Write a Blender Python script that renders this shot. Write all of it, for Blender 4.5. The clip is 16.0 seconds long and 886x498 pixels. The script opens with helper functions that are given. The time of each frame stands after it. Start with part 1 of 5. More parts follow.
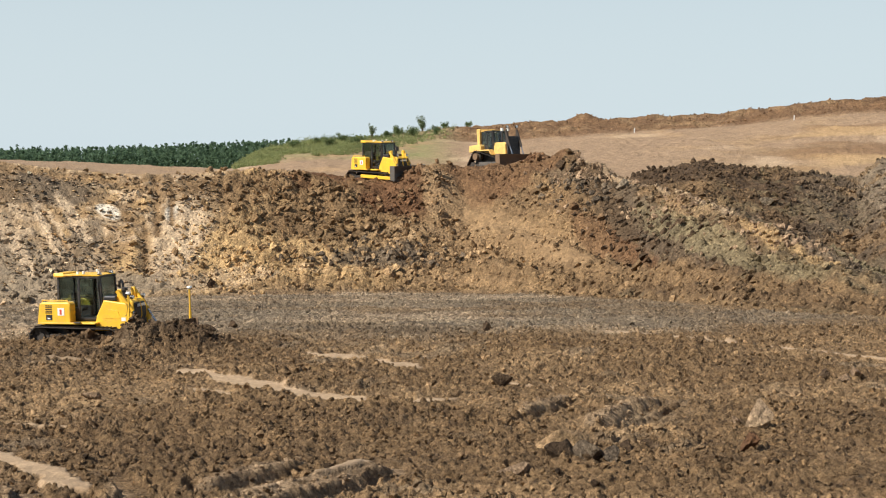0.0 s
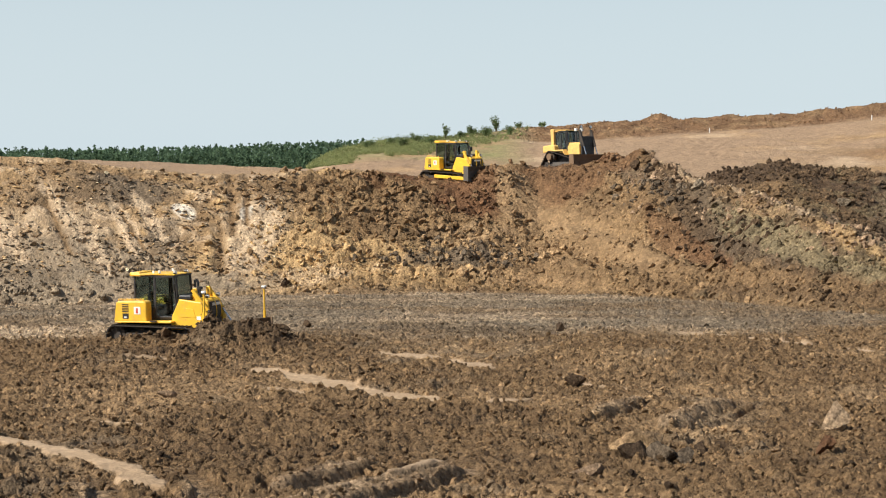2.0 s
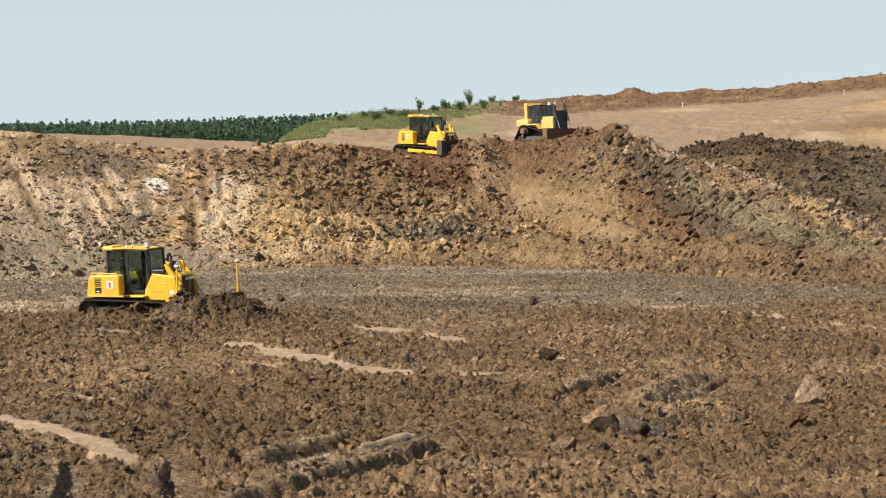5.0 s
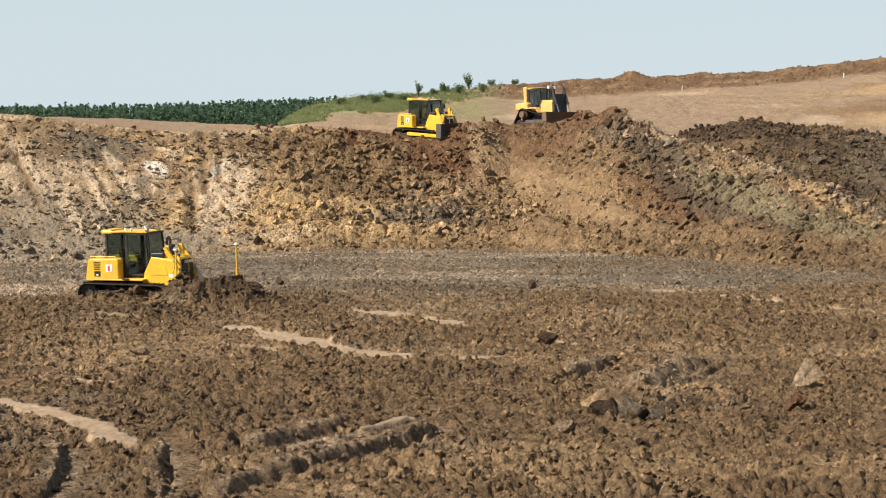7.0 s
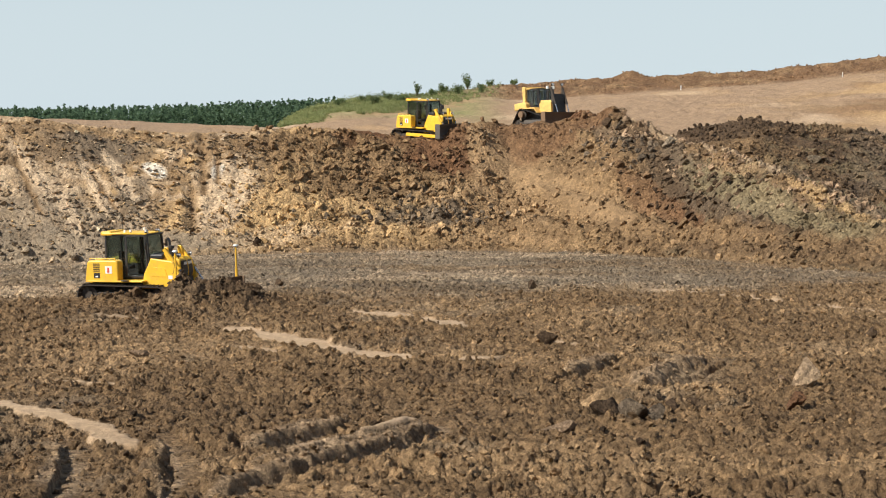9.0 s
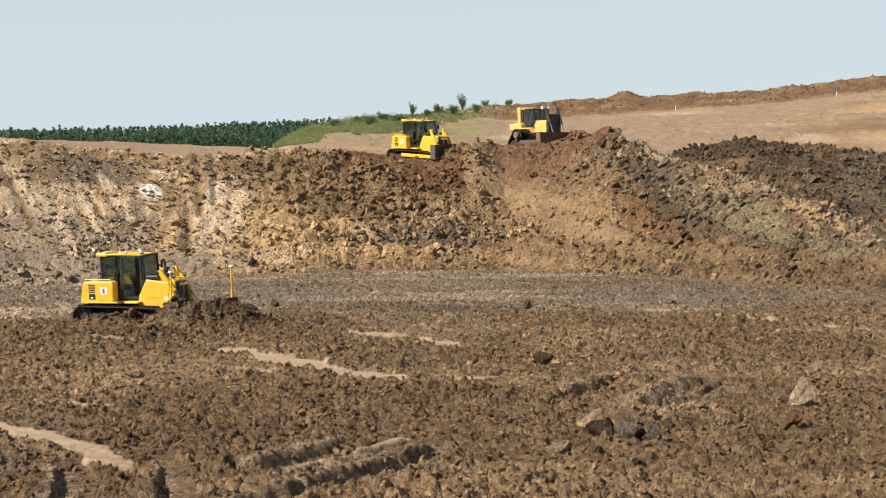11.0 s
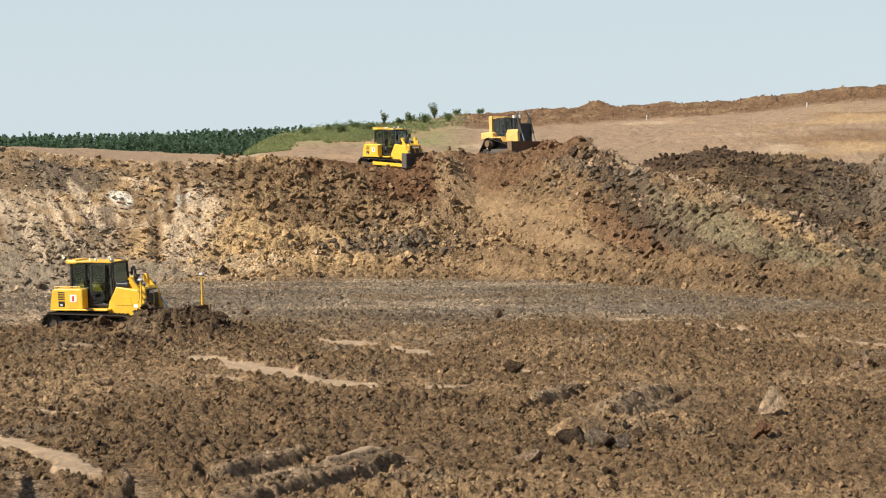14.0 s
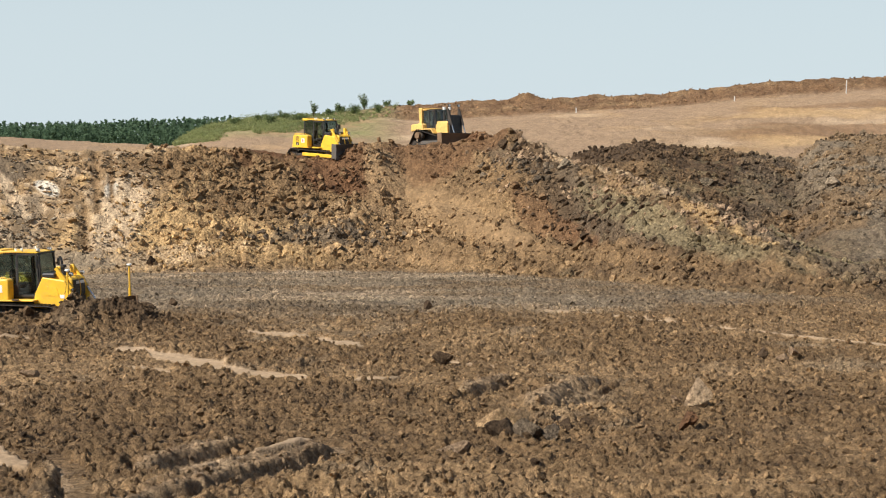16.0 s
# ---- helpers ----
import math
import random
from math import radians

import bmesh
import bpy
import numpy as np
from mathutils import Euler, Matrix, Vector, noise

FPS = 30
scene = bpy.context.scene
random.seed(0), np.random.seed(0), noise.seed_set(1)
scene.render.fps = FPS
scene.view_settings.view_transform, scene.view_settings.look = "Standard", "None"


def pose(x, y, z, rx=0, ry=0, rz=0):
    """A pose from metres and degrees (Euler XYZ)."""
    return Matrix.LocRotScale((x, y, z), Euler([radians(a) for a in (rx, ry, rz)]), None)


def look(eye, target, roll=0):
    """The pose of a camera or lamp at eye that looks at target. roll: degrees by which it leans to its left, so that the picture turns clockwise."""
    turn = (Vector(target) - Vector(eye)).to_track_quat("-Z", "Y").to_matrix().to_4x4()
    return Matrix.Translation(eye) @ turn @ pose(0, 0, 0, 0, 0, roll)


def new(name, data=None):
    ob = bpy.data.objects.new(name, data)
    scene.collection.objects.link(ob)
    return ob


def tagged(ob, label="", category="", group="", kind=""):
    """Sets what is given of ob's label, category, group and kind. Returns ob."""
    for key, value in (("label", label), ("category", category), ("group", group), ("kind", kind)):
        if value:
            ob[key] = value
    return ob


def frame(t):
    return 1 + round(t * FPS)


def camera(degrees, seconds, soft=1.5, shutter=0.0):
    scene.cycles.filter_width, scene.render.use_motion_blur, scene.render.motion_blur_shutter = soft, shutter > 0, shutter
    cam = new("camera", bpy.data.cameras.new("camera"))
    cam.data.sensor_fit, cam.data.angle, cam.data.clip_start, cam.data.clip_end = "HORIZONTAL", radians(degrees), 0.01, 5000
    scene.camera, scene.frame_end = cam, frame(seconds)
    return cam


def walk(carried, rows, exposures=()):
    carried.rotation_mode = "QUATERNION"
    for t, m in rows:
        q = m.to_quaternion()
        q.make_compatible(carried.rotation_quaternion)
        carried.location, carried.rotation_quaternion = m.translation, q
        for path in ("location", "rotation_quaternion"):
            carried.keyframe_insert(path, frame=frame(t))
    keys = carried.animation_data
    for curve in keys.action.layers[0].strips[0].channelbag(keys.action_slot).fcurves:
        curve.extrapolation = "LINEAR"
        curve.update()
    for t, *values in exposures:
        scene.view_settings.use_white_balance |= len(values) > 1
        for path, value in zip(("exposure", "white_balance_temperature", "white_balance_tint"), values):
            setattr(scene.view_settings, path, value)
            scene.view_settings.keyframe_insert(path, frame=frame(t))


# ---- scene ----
# camera: hand-held on the edge of the pit, turning where it stands
EYE = (0.0, 0.0, 7.4)
cam = camera(29.34, 16.0, soft=1.1)
TURNS = [
    (0.0, 87.298, 0.109, -1.566), (0.5, 87.186, 0.107, -1.346), (1.0, 87.237, 0.228, -0.542), (1.5, 87.338, 0.228, 0.502),
    (2.0, 87.308, 0.079, 0.923), (2.5, 87.179, 0.032, 0.839), (3.0, 87.052, 0.139, 0.675), (3.5, 86.866, 0.136, 0.363),
    (4.0, 86.691, 0.155, 0.121), (6.5, 86.01, 0.001, 0.001), (7.0, 85.874, 0.0, 0.0), (7.5, 85.873, 0.141, -0.129),
    (8.0, 85.85, 0.285, -0.129), (8.5, 85.836, 0.366, -0.06), (9.0, 85.889, 0.219, -0.036), (9.5, 86.107, 0.34, -0.118),
    (10.0, 86.351, 0.453, -0.205), (12.5, 86.674, 0.142, -0.193), (13.0, 86.751, 0.142, -0.217), (13.5, 86.835, 0.137, -0.715),
    (14.0, 86.862, 0.066, -1.162), (14.5, 86.719, 0.041, -1.944), (15.0, 86.574, -0.043, -2.879), (15.5, 86.572, -0.129, -3.319),
    (16.0, 86.58, -0.282, -3.531)]
walk(cam, [(t, pose(*EYE, rx, ry, rz)) for t, rx, ry, rz in TURNS])

# ---- daylight: hazy summer sky, sun high on the left, a little behind the camera ----
SUN_TO = Vector((-0.86, -0.45, 0.84)).normalized()
world = bpy.data.worlds.new("sky")
scene.world = world
world.use_nodes = True
wn, wl = world.node_tree.nodes, world.node_tree.links
wn.clear()
sky = wn.new("ShaderNodeTexSky")
sky.sky_type, sky.sun_disc = "NISHITA", False
sky.sun_elevation = math.asin(SUN_TO.z)
sky.sun_rotation = math.atan2(SUN_TO.x, SUN_TO.y)
sky.air_density, sky.dust_density, sky.ozone_density = 1.0, 1.2, 1.0
where = wn.new("ShaderNodeTexCoord")
axes = wn.new("ShaderNodeSeparateXYZ")
wl.new(where.outputs["Generated"], axes.inputs[0])
thin = wn.new("ShaderNodeMapRange")
thin.interpolation_type = "SMOOTHSTEP"
for i, v in enumerate((0.0, 0.42, 0.94, 0.08)):
    thin.inputs[i + 1].default_value = v
wl.new(axes.outputs[2], thin.inputs[0])
haze = wn.new("ShaderNodeMixRGB")
haze.inputs[2].default_value = (6.75, 7.85, 8.4, 1)
wl.new(thin.outputs[0], haze.inputs[0])
wl.new(sky.outputs[0], haze.inputs[1])
back = wn.new("ShaderNodeBackground")
back.inputs[1].default_value = 0.073
wl.new(haze.outputs[0], back.inputs[0])
wl.new(back.outputs[0], wn.new("ShaderNodeOutputWorld").inputs[0])
sun = new("sun", bpy.data.lights.new("sun", "SUN"))
sun.data.energy, sun.data.angle, sun.data.color = 5.0, radians(0.6), (1.0, 0.955, 0.87)
sun.matrix_world = look((SUN_TO * 60)[:], (0, 0, 0))
scene.view_settings.exposure = 0.41


# ---- materials ----
def material(name, rough=0.9, metal=0.0):
    m = bpy.data.materials.new(name)
    m.use_nodes = True
    b = m.node_tree.nodes["Principled BSDF"]
    b.inputs["Roughness"].default_value, b.inputs["Metallic"].default_value = rough, metal
    return m, m.node_tree.nodes, m.node_tree.links, b


def noise_tex(n, l, scale, detail=6.0, rough=0.6, co="Object"):
    tc = n.new("ShaderNodeTexCoord")
    t = n.new("ShaderNodeTexNoise")
    t.inputs["Scale"].default_value, t.inputs["Detail"].default_value, t.inputs["Roughness"].default_value = scale, detail, rough
    l.new(tc.outputs[co], t.inputs["Vector"])
    return t


def ramp(n, l, src, stops):
    r = n.new("ShaderNodeValToRGB")
    e = r.color_ramp.elements
    while len(e) < len(stops):
        e.new(0.5)
    for k, (p, c) in zip(e, stops):
        k.position, k.color = p, (*c, 1) if len(c) == 3 else c
    l.new(src, r.inputs[0])
    return r


def mix(n, l, fac, a, b, mode="MIX"):
    m = n.new("ShaderNodeMixRGB")
    m.blend_type = mode
    for i, v in enumerate((fac, a, b)):
        if isinstance(v, (int, float)):
            m.inputs[i].default_value = v
        elif isinstance(v, tuple):
            m.inputs[i].default_value = (*v, 1)
        else:
            l.new(v, m.inputs[i])
    return m.outputs[0]


def bump(n, l, height, strength, dist, bsdf):
    b = n.new("ShaderNodeBump")
    b.inputs["Strength"].default_value, b.inputs["Distance"].default_value = strength, dist
    l.new(height, b.inputs["Height"])
    l.new(b.outputs[0], bsdf.inputs["Normal"])
    return b


def soil_material(name, per_piece=False):
    """Earth whose colour is that of the soil at its place, with grain, crumbs and dry crust."""
    m, n, l, b = material(name, 0.95)
    b.inputs["Specular IOR Level"].default_value = 0.15
    at = n.new("ShaderNodeAttribute")
    at.attribute_name = "soil"
    crumbs = noise_tex(n, l, 9.0, 8.0, 0.72)
    grain = noise_tex(n, l, 42.0, 4.0, 0.7)
    patch = noise_tex(n, l, 0.9, 5.0, 0.6)
    c = mix(n, l, 1.0, at.outputs["Color"], ramp(n, l, crumbs.outputs["Fac"], [(0.32, (0.52, 0.50, 0.48)), (0.52, (1, 1, 1)), (0.7, (1.5, 1.48, 1.42))]).outputs[0], "MULTIPLY")
    c = mix(n, l, 1.0, c, ramp(n, l, patch.outputs["Fac"], [(0.3, (0.80, 0.78, 0.78)), (0.5, (1, 1, 1)), (0.7, (1.16, 1.14, 1.1))]).outputs[0], "MULTIPLY")
    c = mix(n, l, 1.0, c, ramp(n, l, grain.outputs["Fac"], [(0.3, (0.88, 0.88, 0.88)), (0.7, (1.12, 1.12, 1.12))]).outputs[0], "MULTIPLY")
    cell, fine = n.new("ShaderNodeTexVoronoi"), n.new("ShaderNodeTexVoronoi")
    warp = mix(n, l, 0.12, n.new("ShaderNodeTexCoord").outputs["Object"], crumbs.outputs["Color"], "ADD")
    for v, size, k in ((cell, 5.0, 0.9), (fine, 13.0, 0.35)):
        v.inputs["Scale"].default_value = size
        l.new(warp, v.inputs["Vector"])
        bw = n.new("ShaderNodeRGBToBW")
        l.new(v.outputs["Color"], bw.inputs[0])
        c = mix(n, l, 1.0, c, ramp(n, l, bw.outputs[0], [(0.15, (1 - 0.3 * k, 1 - 0.32 * k, 1 - 0.34 * k)), (0.5, (0.97, 0.97, 0.97)), (0.85, (1 + 0.36 * k, 1 + 0.35 * k, 1 + 0.32 * k))]).outputs[0], "MULTIPLY")
    if per_piece:
        oi = n.new("ShaderNodeObjectInfo")
        c = mix(n, l, 1.0, c, ramp(n, l, oi.outputs["Random"], [(0.0, (0.75, 0.74, 0.73)), (1.0, (1.25, 1.25, 1.25))]).outputs[0], "MULTIPLY")
    c = mix(n, l, at.outputs["Alpha"], at.outputs["Color"], c)
    l.new(c, b.inputs["Base Color"])
    high = None
    for src, k in ((cell.outputs["Distance"], -0.6), (fine.outputs["Distance"], -0.2), (crumbs.outputs["Fac"], 0.8)):
        add = n.new("ShaderNodeMath")
        add.operation = "MULTIPLY_ADD"
        add.inputs[1].default_value, add.inputs[2].default_value = k, 0.0
        l.new(src, add.inputs[0])
        if high:
            l.new(high, add.inputs[2])
        high = add.outputs[0]
    l.new(at.outputs["Alpha"], bump(n, l, high, 1.0, 0.2, b).inputs["Strength"])
    return m


SOIL = soil_material("soil")
CLOD = soil_material("clod_soil", True)


# ---- noise on arrays ----
def hashed(ix, iy, seed):
    h = (ix.astype(np.int64) * 374761393 + iy.astype(np.int64) * 668265263 + seed * 974634777) & 0xFFFFFFFF
    h = ((h ^ (h >> 13)) * 1274126177) & 0xFFFFFFFF
    return ((h ^ (h >> 16)) & 0xFFFFFF) / float(0xFFFFFF)


def vnoise(x, y, seed=0):
    ix, iy = np.floor(x), np.floor(y)
    fx, fy = x - ix, y - iy
    fx, fy = fx * fx * (3 - 2 * fx), fy * fy * (3 - 2 * fy)
    a, b = hashed(ix, iy, seed), hashed(ix + 1, iy, seed)
    c, d = hashed(ix, iy + 1, seed), hashed(ix + 1, iy + 1, seed)
    return (a + (b - a) * fx + (c - a) * fy + (a - b - c + d) * fx * fy) * 2 - 1


def fbm(x, y, scale, octaves=4, seed=0, gain=0.5):
    """Rolling noise, -1 to 1, whose largest waves are scale metres long."""
    total, amp, norm = 0.0, 1.0, 0.0
    x, y = x / scale, y / scale
    for k in range(octaves):
        total = total + amp * vnoise(x, y, seed + k * 17)
        norm += amp
        x, y, amp = x * 2.03 + 13.7, y * 2.03 - 7.1, amp * gain
    return total / norm


def lumps(x, y, size, seed, fill=0.7):
    """Domes of broken earth about size metres across, 0 to 1, with gaps between."""
    gx = (x + 0.34 * size * vnoise(x / size * 2.1, y / size * 2.1, seed + 7)) / size
    gy = (y + 0.34 * size * vnoise(x / size * 2.1, y / size * 2.1, seed + 8)) / size
    ix, iy = np.floor(gx), np.floor(gy)
    best = np.zeros(np.shape(gx))
    for dx in (-1, 0, 1):
        for dy in (-1, 0, 1):
            cx, cy = ix + dx, iy + dy
            px, py = cx + hashed(cx, cy, seed), cy + hashed(cx, cy, seed + 1)
            r = 0.28 + 0.5 * hashed(cx, cy, seed + 2)
            k = hashed(cx, cy, seed + 3)
            t = 1 - ((gx - px) ** 2 + ((gy - py) * (0.8 + 0.5 * k)) ** 2) / (r * r)
            d = np.clip(t, 0, 1) ** 0.62 * r * 1.3
            best = np.maximum(best, np.where(k < fill, d, 0))
    return best


def step(a, b, v):
    t = np.clip((v - a) / (b - a), 0, 1)
    return t * t * (3 - 2 * t)


def along(x, y, line):
    """The distance from a line of (x, y) points, and how far along it, in metres."""
    best, run, total = np.full(np.shape(x), 1e9), np.zeros(np.shape(x)), 0.0
    for (ax, ay), (bx, by) in zip(line, line[1:]):
        ux, uy = bx - ax, by - ay
        n = math.hypot(ux, uy)
        t = np.clip(((x - ax) * ux + (y - ay) * uy) / (n * n), 0, 1)
        d = np.hypot(x - ax - t * ux, y - ay - t * uy)
        run = np.where(d < best, total + t * n, run)
        best = np.minimum(best, d)
        total += n
    return best, run, total


# ---- the lie of the land; bearings and slopes in percent as seen from the pit's edge ----
CREST_B = [-60, -27.8, -24.2, -22.5, -19.5, -16.2, -12.8, -9.5, -6.1, -2.8, -0.8, 0.5, 2.2, 3.9, 5.5, 7.2, 9.2, 10.2, 11.2, 13.9, 17.2, 20.6, 23.9, 26.2, 30.6, 60]
CREST_E = [0.67, 0.73, 0.6, 0.33, -0.03, -0.3, -0.33, -0.17, -0.23, -0.55, -0.75, -0.1, 0.2, 0.03, 0.1, 0.2, 0.5, 0.98, 0.25, -0.98, -1.82, -2.8, -4.1, -5.0, -6.7, -7.2]
RIDGE_B = [0, 12.2, 13.6, 15.2, 17.2, 18.3, 20.6, 22.6, 24.5, 27.4, 28.6, 29.9, 32.4, 60]
RIDGE_E = [-4, -2.4, -0.67, 0.1, 0.3, 0.5, 0.03, -0.1, -0.37, -0.73, 0.2, 0.83, 0.97, 1.3]
SKY_B = [-60, -12, -10.2, -8.2, -6.1, -2.8, -0.8, 2.9, 7.2, 10.2, 10.9, 12.1, 13.9, 17.2, 20.6, 23.9, 26.2, 32.4, 60]
SKY_E = [-0.6, -0.3, 0.1, 0.8, 1.35, 1.65, 1.85, 2.35, 2.6, 2.72, 2.76, 2.82, 2.9, 3.1, 3.37, 3.77, 3.94, 4.44, 6.0]
SAND_LINES = [
    ([(-7.71, 62.2), (-5.66, 59.3), (-3.46, 55.9), (-1.06, 53.4)], 0.64), ([(-7.3, 57.3), (-5.27, 55.15)], 0.52),
    ([(-3.73, 67.8), (-1.42, 66.0), (0.76, 62.6)], 0.4), ([(-16, 48.5), (-13.18, 46.36), (-12.07, 45.7), (-10.05, 43.6), (-8.46, 41.5), (-7.2, 39.2)], 0.36),
    ([(9.2, 77.4), (10.8, 75.9), (14.5, 70.3), (17.6, 66.2), (21, 62)], 0.26), ([(-3.9, 36.9), (-2.6, 38.8)], 0.13), ([(-1.9, 39.7), (-0.5, 41.8)], 0.14), ([(0.46, 53.1), (1.75, 54.2)], 0.45),
    ([(-11.3, 49.6), (-8.6, 48.3)], 0.14),
    ([(3.0, 58.5), (6.2, 55.6)], 0.12), ([(-14.2, 66.5), (-11.4, 65.0)], 0.3)]
# ridges left by the tracks: gentle on one side, broken off steeply on the other
BANKS = [([(-4.75, 33.6), (-2.33, 37.4), (-0.05, 41.1)], 0.9, 0.23), ([(-4.6, 38.4), (-3.5, 40.0), (-2.2, 42.1)], 0.7, 0.22), ([(5.34, 47.2), (8.06, 52.5)], 0.6, 0.14),
         ([(3.62, 49.7), (5.65, 53.1)], 0.5, 0.12), ([(-5.5, 32.4), (-5.75, 36.0), (-6.6, 39.0)], 0.5, 0.2), ([(-7.7, 33.2), (-8.2, 36.6), (-9.0, 39.2)], 0.8, 0.22)]
BERMS = [([(-4.3, 35.6), (-2.9, 37.4), (-0.9, 40.9)], 0.4, 0.08), ([(3.62, 49.7), (5.65, 53.1)], 0.4, 0.24), ([(5.34, 47.2), (8.06, 52.5)], 0.5, 0.28), ([(1.4, 38.4), (8.4, 37.0)], 0.42, 0.2), ([(-1, 36.2), (9.5, 35.2)], 0.36, 0.18), ([(2.0, 34.0), (9.8, 33.6)], 0.36, 0.16), ([(3.8, 41.4), (7.6, 39.6)], 0.4, 0.16)]
RUTS = [([(3.3, 48.4), (5.0, 51.2)], 0.4, 0.16), ([(6.3, 47.2), (8.9, 52.0)], 0.45, 0.18)]
TRAILS = [([(-18.9, 134), (-17.5, 124), (-17.0, 120.5)], 0.36), ([(-17.6, 133), (-16.3, 123)], 0.26), ([(-18.1, 122), (-16.7, 113)], 0.36), ([(-25.5, 122), (-21.5, 114)], 0.22), ([(-30.5, 121), (-26.5, 112)], 0.24)]
TREADS = [([(-7.3, 31.0), (-7.75, 35.7), (-8.6, 39.2), (-10.6, 42.0)], 0.42), ([(-5.2, 31.0), (-5.3, 35.1), (-6.0, 38.4), (-7.3, 41.2)], 0.34)]


def bearing(x, y):
    return 100 * x / np.maximum(y, 1.0)


def front(x, y):
    """The worked face: its foot, its crest, the crest's height, and how far up it a place lies (0 foot, 1 crest)."""
    b = bearing(x, y)
    foot = np.interp(b, [-60, -28, -16, -9, 4, 14, 20, 26, 32, 60], [116, 118, 119, 122, 125, 110, 95, 89, 85, 81])
    crest = np.interp(b, [-60, -28, -13, -1, 4, 10, 15.5, 20.5, 25.5, 30.5, 60], [129, 131, 134, 138, 141, 137, 126, 112, 103, 97, 92])
    top = EYE[2] + crest * np.interp(b, CREST_B, CREST_E) / 100
    return b, foot, crest, top, (y - foot) / (crest - foot)


def chart(x, y):
    """The worked face laid out flat: how far across and how far in a place lies on the chart by which soils and runs are given."""
    b, foot, crest, top, s = front(x, y)
    low = np.interp(b, [-60, -28, -16, -9, 4, 14, 20, 26, 32, 60], [98, 101, 108, 112, 112, 104, 92, 87, 84, 80])
    high = np.interp(b, [-60, -28, -13, -1, 4, 10, 15.5, 20.5, 25.5, 30.5, 60], [126, 128, 134, 138, 142, 140, 133, 119, 109, 101, 96])
    v = low + s * (high - low)
    return b * v / 100, v


def from_chart(u, v):
    """The place on the ground of a point of the chart."""
    b = bearing(u, v)
    low = np.interp(b, [-60, -28, -16, -9, 4, 14, 20, 26, 32, 60], [98, 101, 108, 112, 112, 104, 92, 87, 84, 80])
    high = np.interp(b, [-60, -28, -13, -1, 4, 10, 15.5, 20.5, 25.5, 30.5, 60], [126, 128, 134, 138, 142, 140, 133, 119, 109, 101, 96])
    foot, crest = front(b, 100.0 + 0 * b)[1:3]
    y = foot + (v - low) / (high - low) * (crest - foot)
    return b * y / 100, y


def floor_z(y):
    return -2.1 * step(68, 144, y) + 5.7 * (1 - step(2.5, 19, y)) ** 1.3


def land(x, y):
    """Ground height without its clods."""
    b, foot, crest, top, s = front(x, y)
    low = floor_z(np.minimum(y, foot)) - 0.65 * step(-10, -26, b) * step(85, 118, np.minimum(y, foot))
    sc = np.clip(s, 0, 1)
    face = low + (top - low) * (0.86 * sc + 0.14 * step(0, 1, sc))
    # behind the crest: flat tip on the left and middle, a falling back on the right
    fall = np.interp(b, [-60, 9, 12.5, 16, 60], [0, 0, 0.12, 0.42, 0.42])
    dip = np.interp(b, [-60, -24, -19, -9, -1, 3, 6, 9, 60], [0.01, 0.01, 0.01, 0.01, 0.02, 0.02, 0.03, 0.05, 0.05])
    behind = top - np.maximum(y - crest, 0) * (fall + dip * (y < crest + 16)) - dip * 16 * (y >= crest + 16)
    z = np.where(s > 1, np.maximum(behind, -1.0), face)
    # dark spoil ridge behind the tongue
    rt = EYE[2] + 147 * np.interp(b, RIDGE_B, RIDGE_E) / 100
    ridge = rt - np.where(y < 147, (147 - y) * 0.235, (y - 147) * 0.5)
    z = np.maximum(z, np.where((b > 9) & (y > 100), ridge, -9))
    # pale strip on the left, then the hill with its bank on the right
    strip = EYE[2] + 175 * np.interp(b, [-60, -22.5, -19.5, -16, -12.8, -9, 60], [0.6, 0.5, 0.42, 0.3, 0.1, 0.06, 0.0]) / 100
    sky_e = np.interp(b, SKY_B, SKY_E)
    bank = np.interp(b, [-60, -8, 0, 4, 60], [0.0, 0.1, 0.3, 0.75, 0.8])
    hill = 6.4 + (EYE[2] + 197 * (sky_e - bank) / 100 - 6.4) * np.clip((y - 152) / 45, 0, 1.0) ** 0.9
    hill = hill + (EYE[2] + 207 * sky_e / 100 - EYE[2] - 197 * (sky_e - bank) / 100) * step(196, 206, y)
    hill = hill - 0.02 * np.maximum(y - 212, 0)
    left = np.where(y < 175, z + (strip - z) * step(140, 175, y), strip - 6 * step(180, 240, y))
    k = step(-12.5, -8.5, b)
    far = left * (1 - k) + np.maximum(np.where(y < 170, z, -9), hill) * k
    z = np.where(y > crest + 2, np.where(b < 9, far, np.maximum(z, np.where(y > 150, hill, -9))), z)
    # the open country beyond
    out = step(230, 420, y)
    z = z * (1 - out) + 2.0 * out
    side = step(45, 90, np.abs(b)) * step(20, 60, y)
    z = z * (1 - side) + side * np.maximum(z, 6.0)
    return np.where(y < 2.5, 5.7, z)


def on_line(x, y, line, half):
    d, run, total = along(x, y, line)
    w = half * (0.72 + 0.4 * vnoise(run * 0.9, run * 0 + total, 5)) * np.minimum(1, 0.35 + np.minimum(run, total - run) * 0.9)
    return d, w, run


def smooth_parts(x, y):
    """0 where the earth is churned, 1 where it lies smooth."""
    s = np.zeros(np.shape(x))
    dx, dy = 0.2 * fbm(x, y, 0.5, 3, 61, 0.7), 0.45 * fbm(x, y, 0.6, 3, 62, 0.7)
    for line, half in SAND_LINES:
        k = min(1.0, (half / 0.4) ** 2)
        d, w, _ = on_line(x + dx * k, y + dy * k + 0.7, line, half)
        s = np.maximum(s, 1 - step(w * 1.05, w * 1.4, d))
    return s


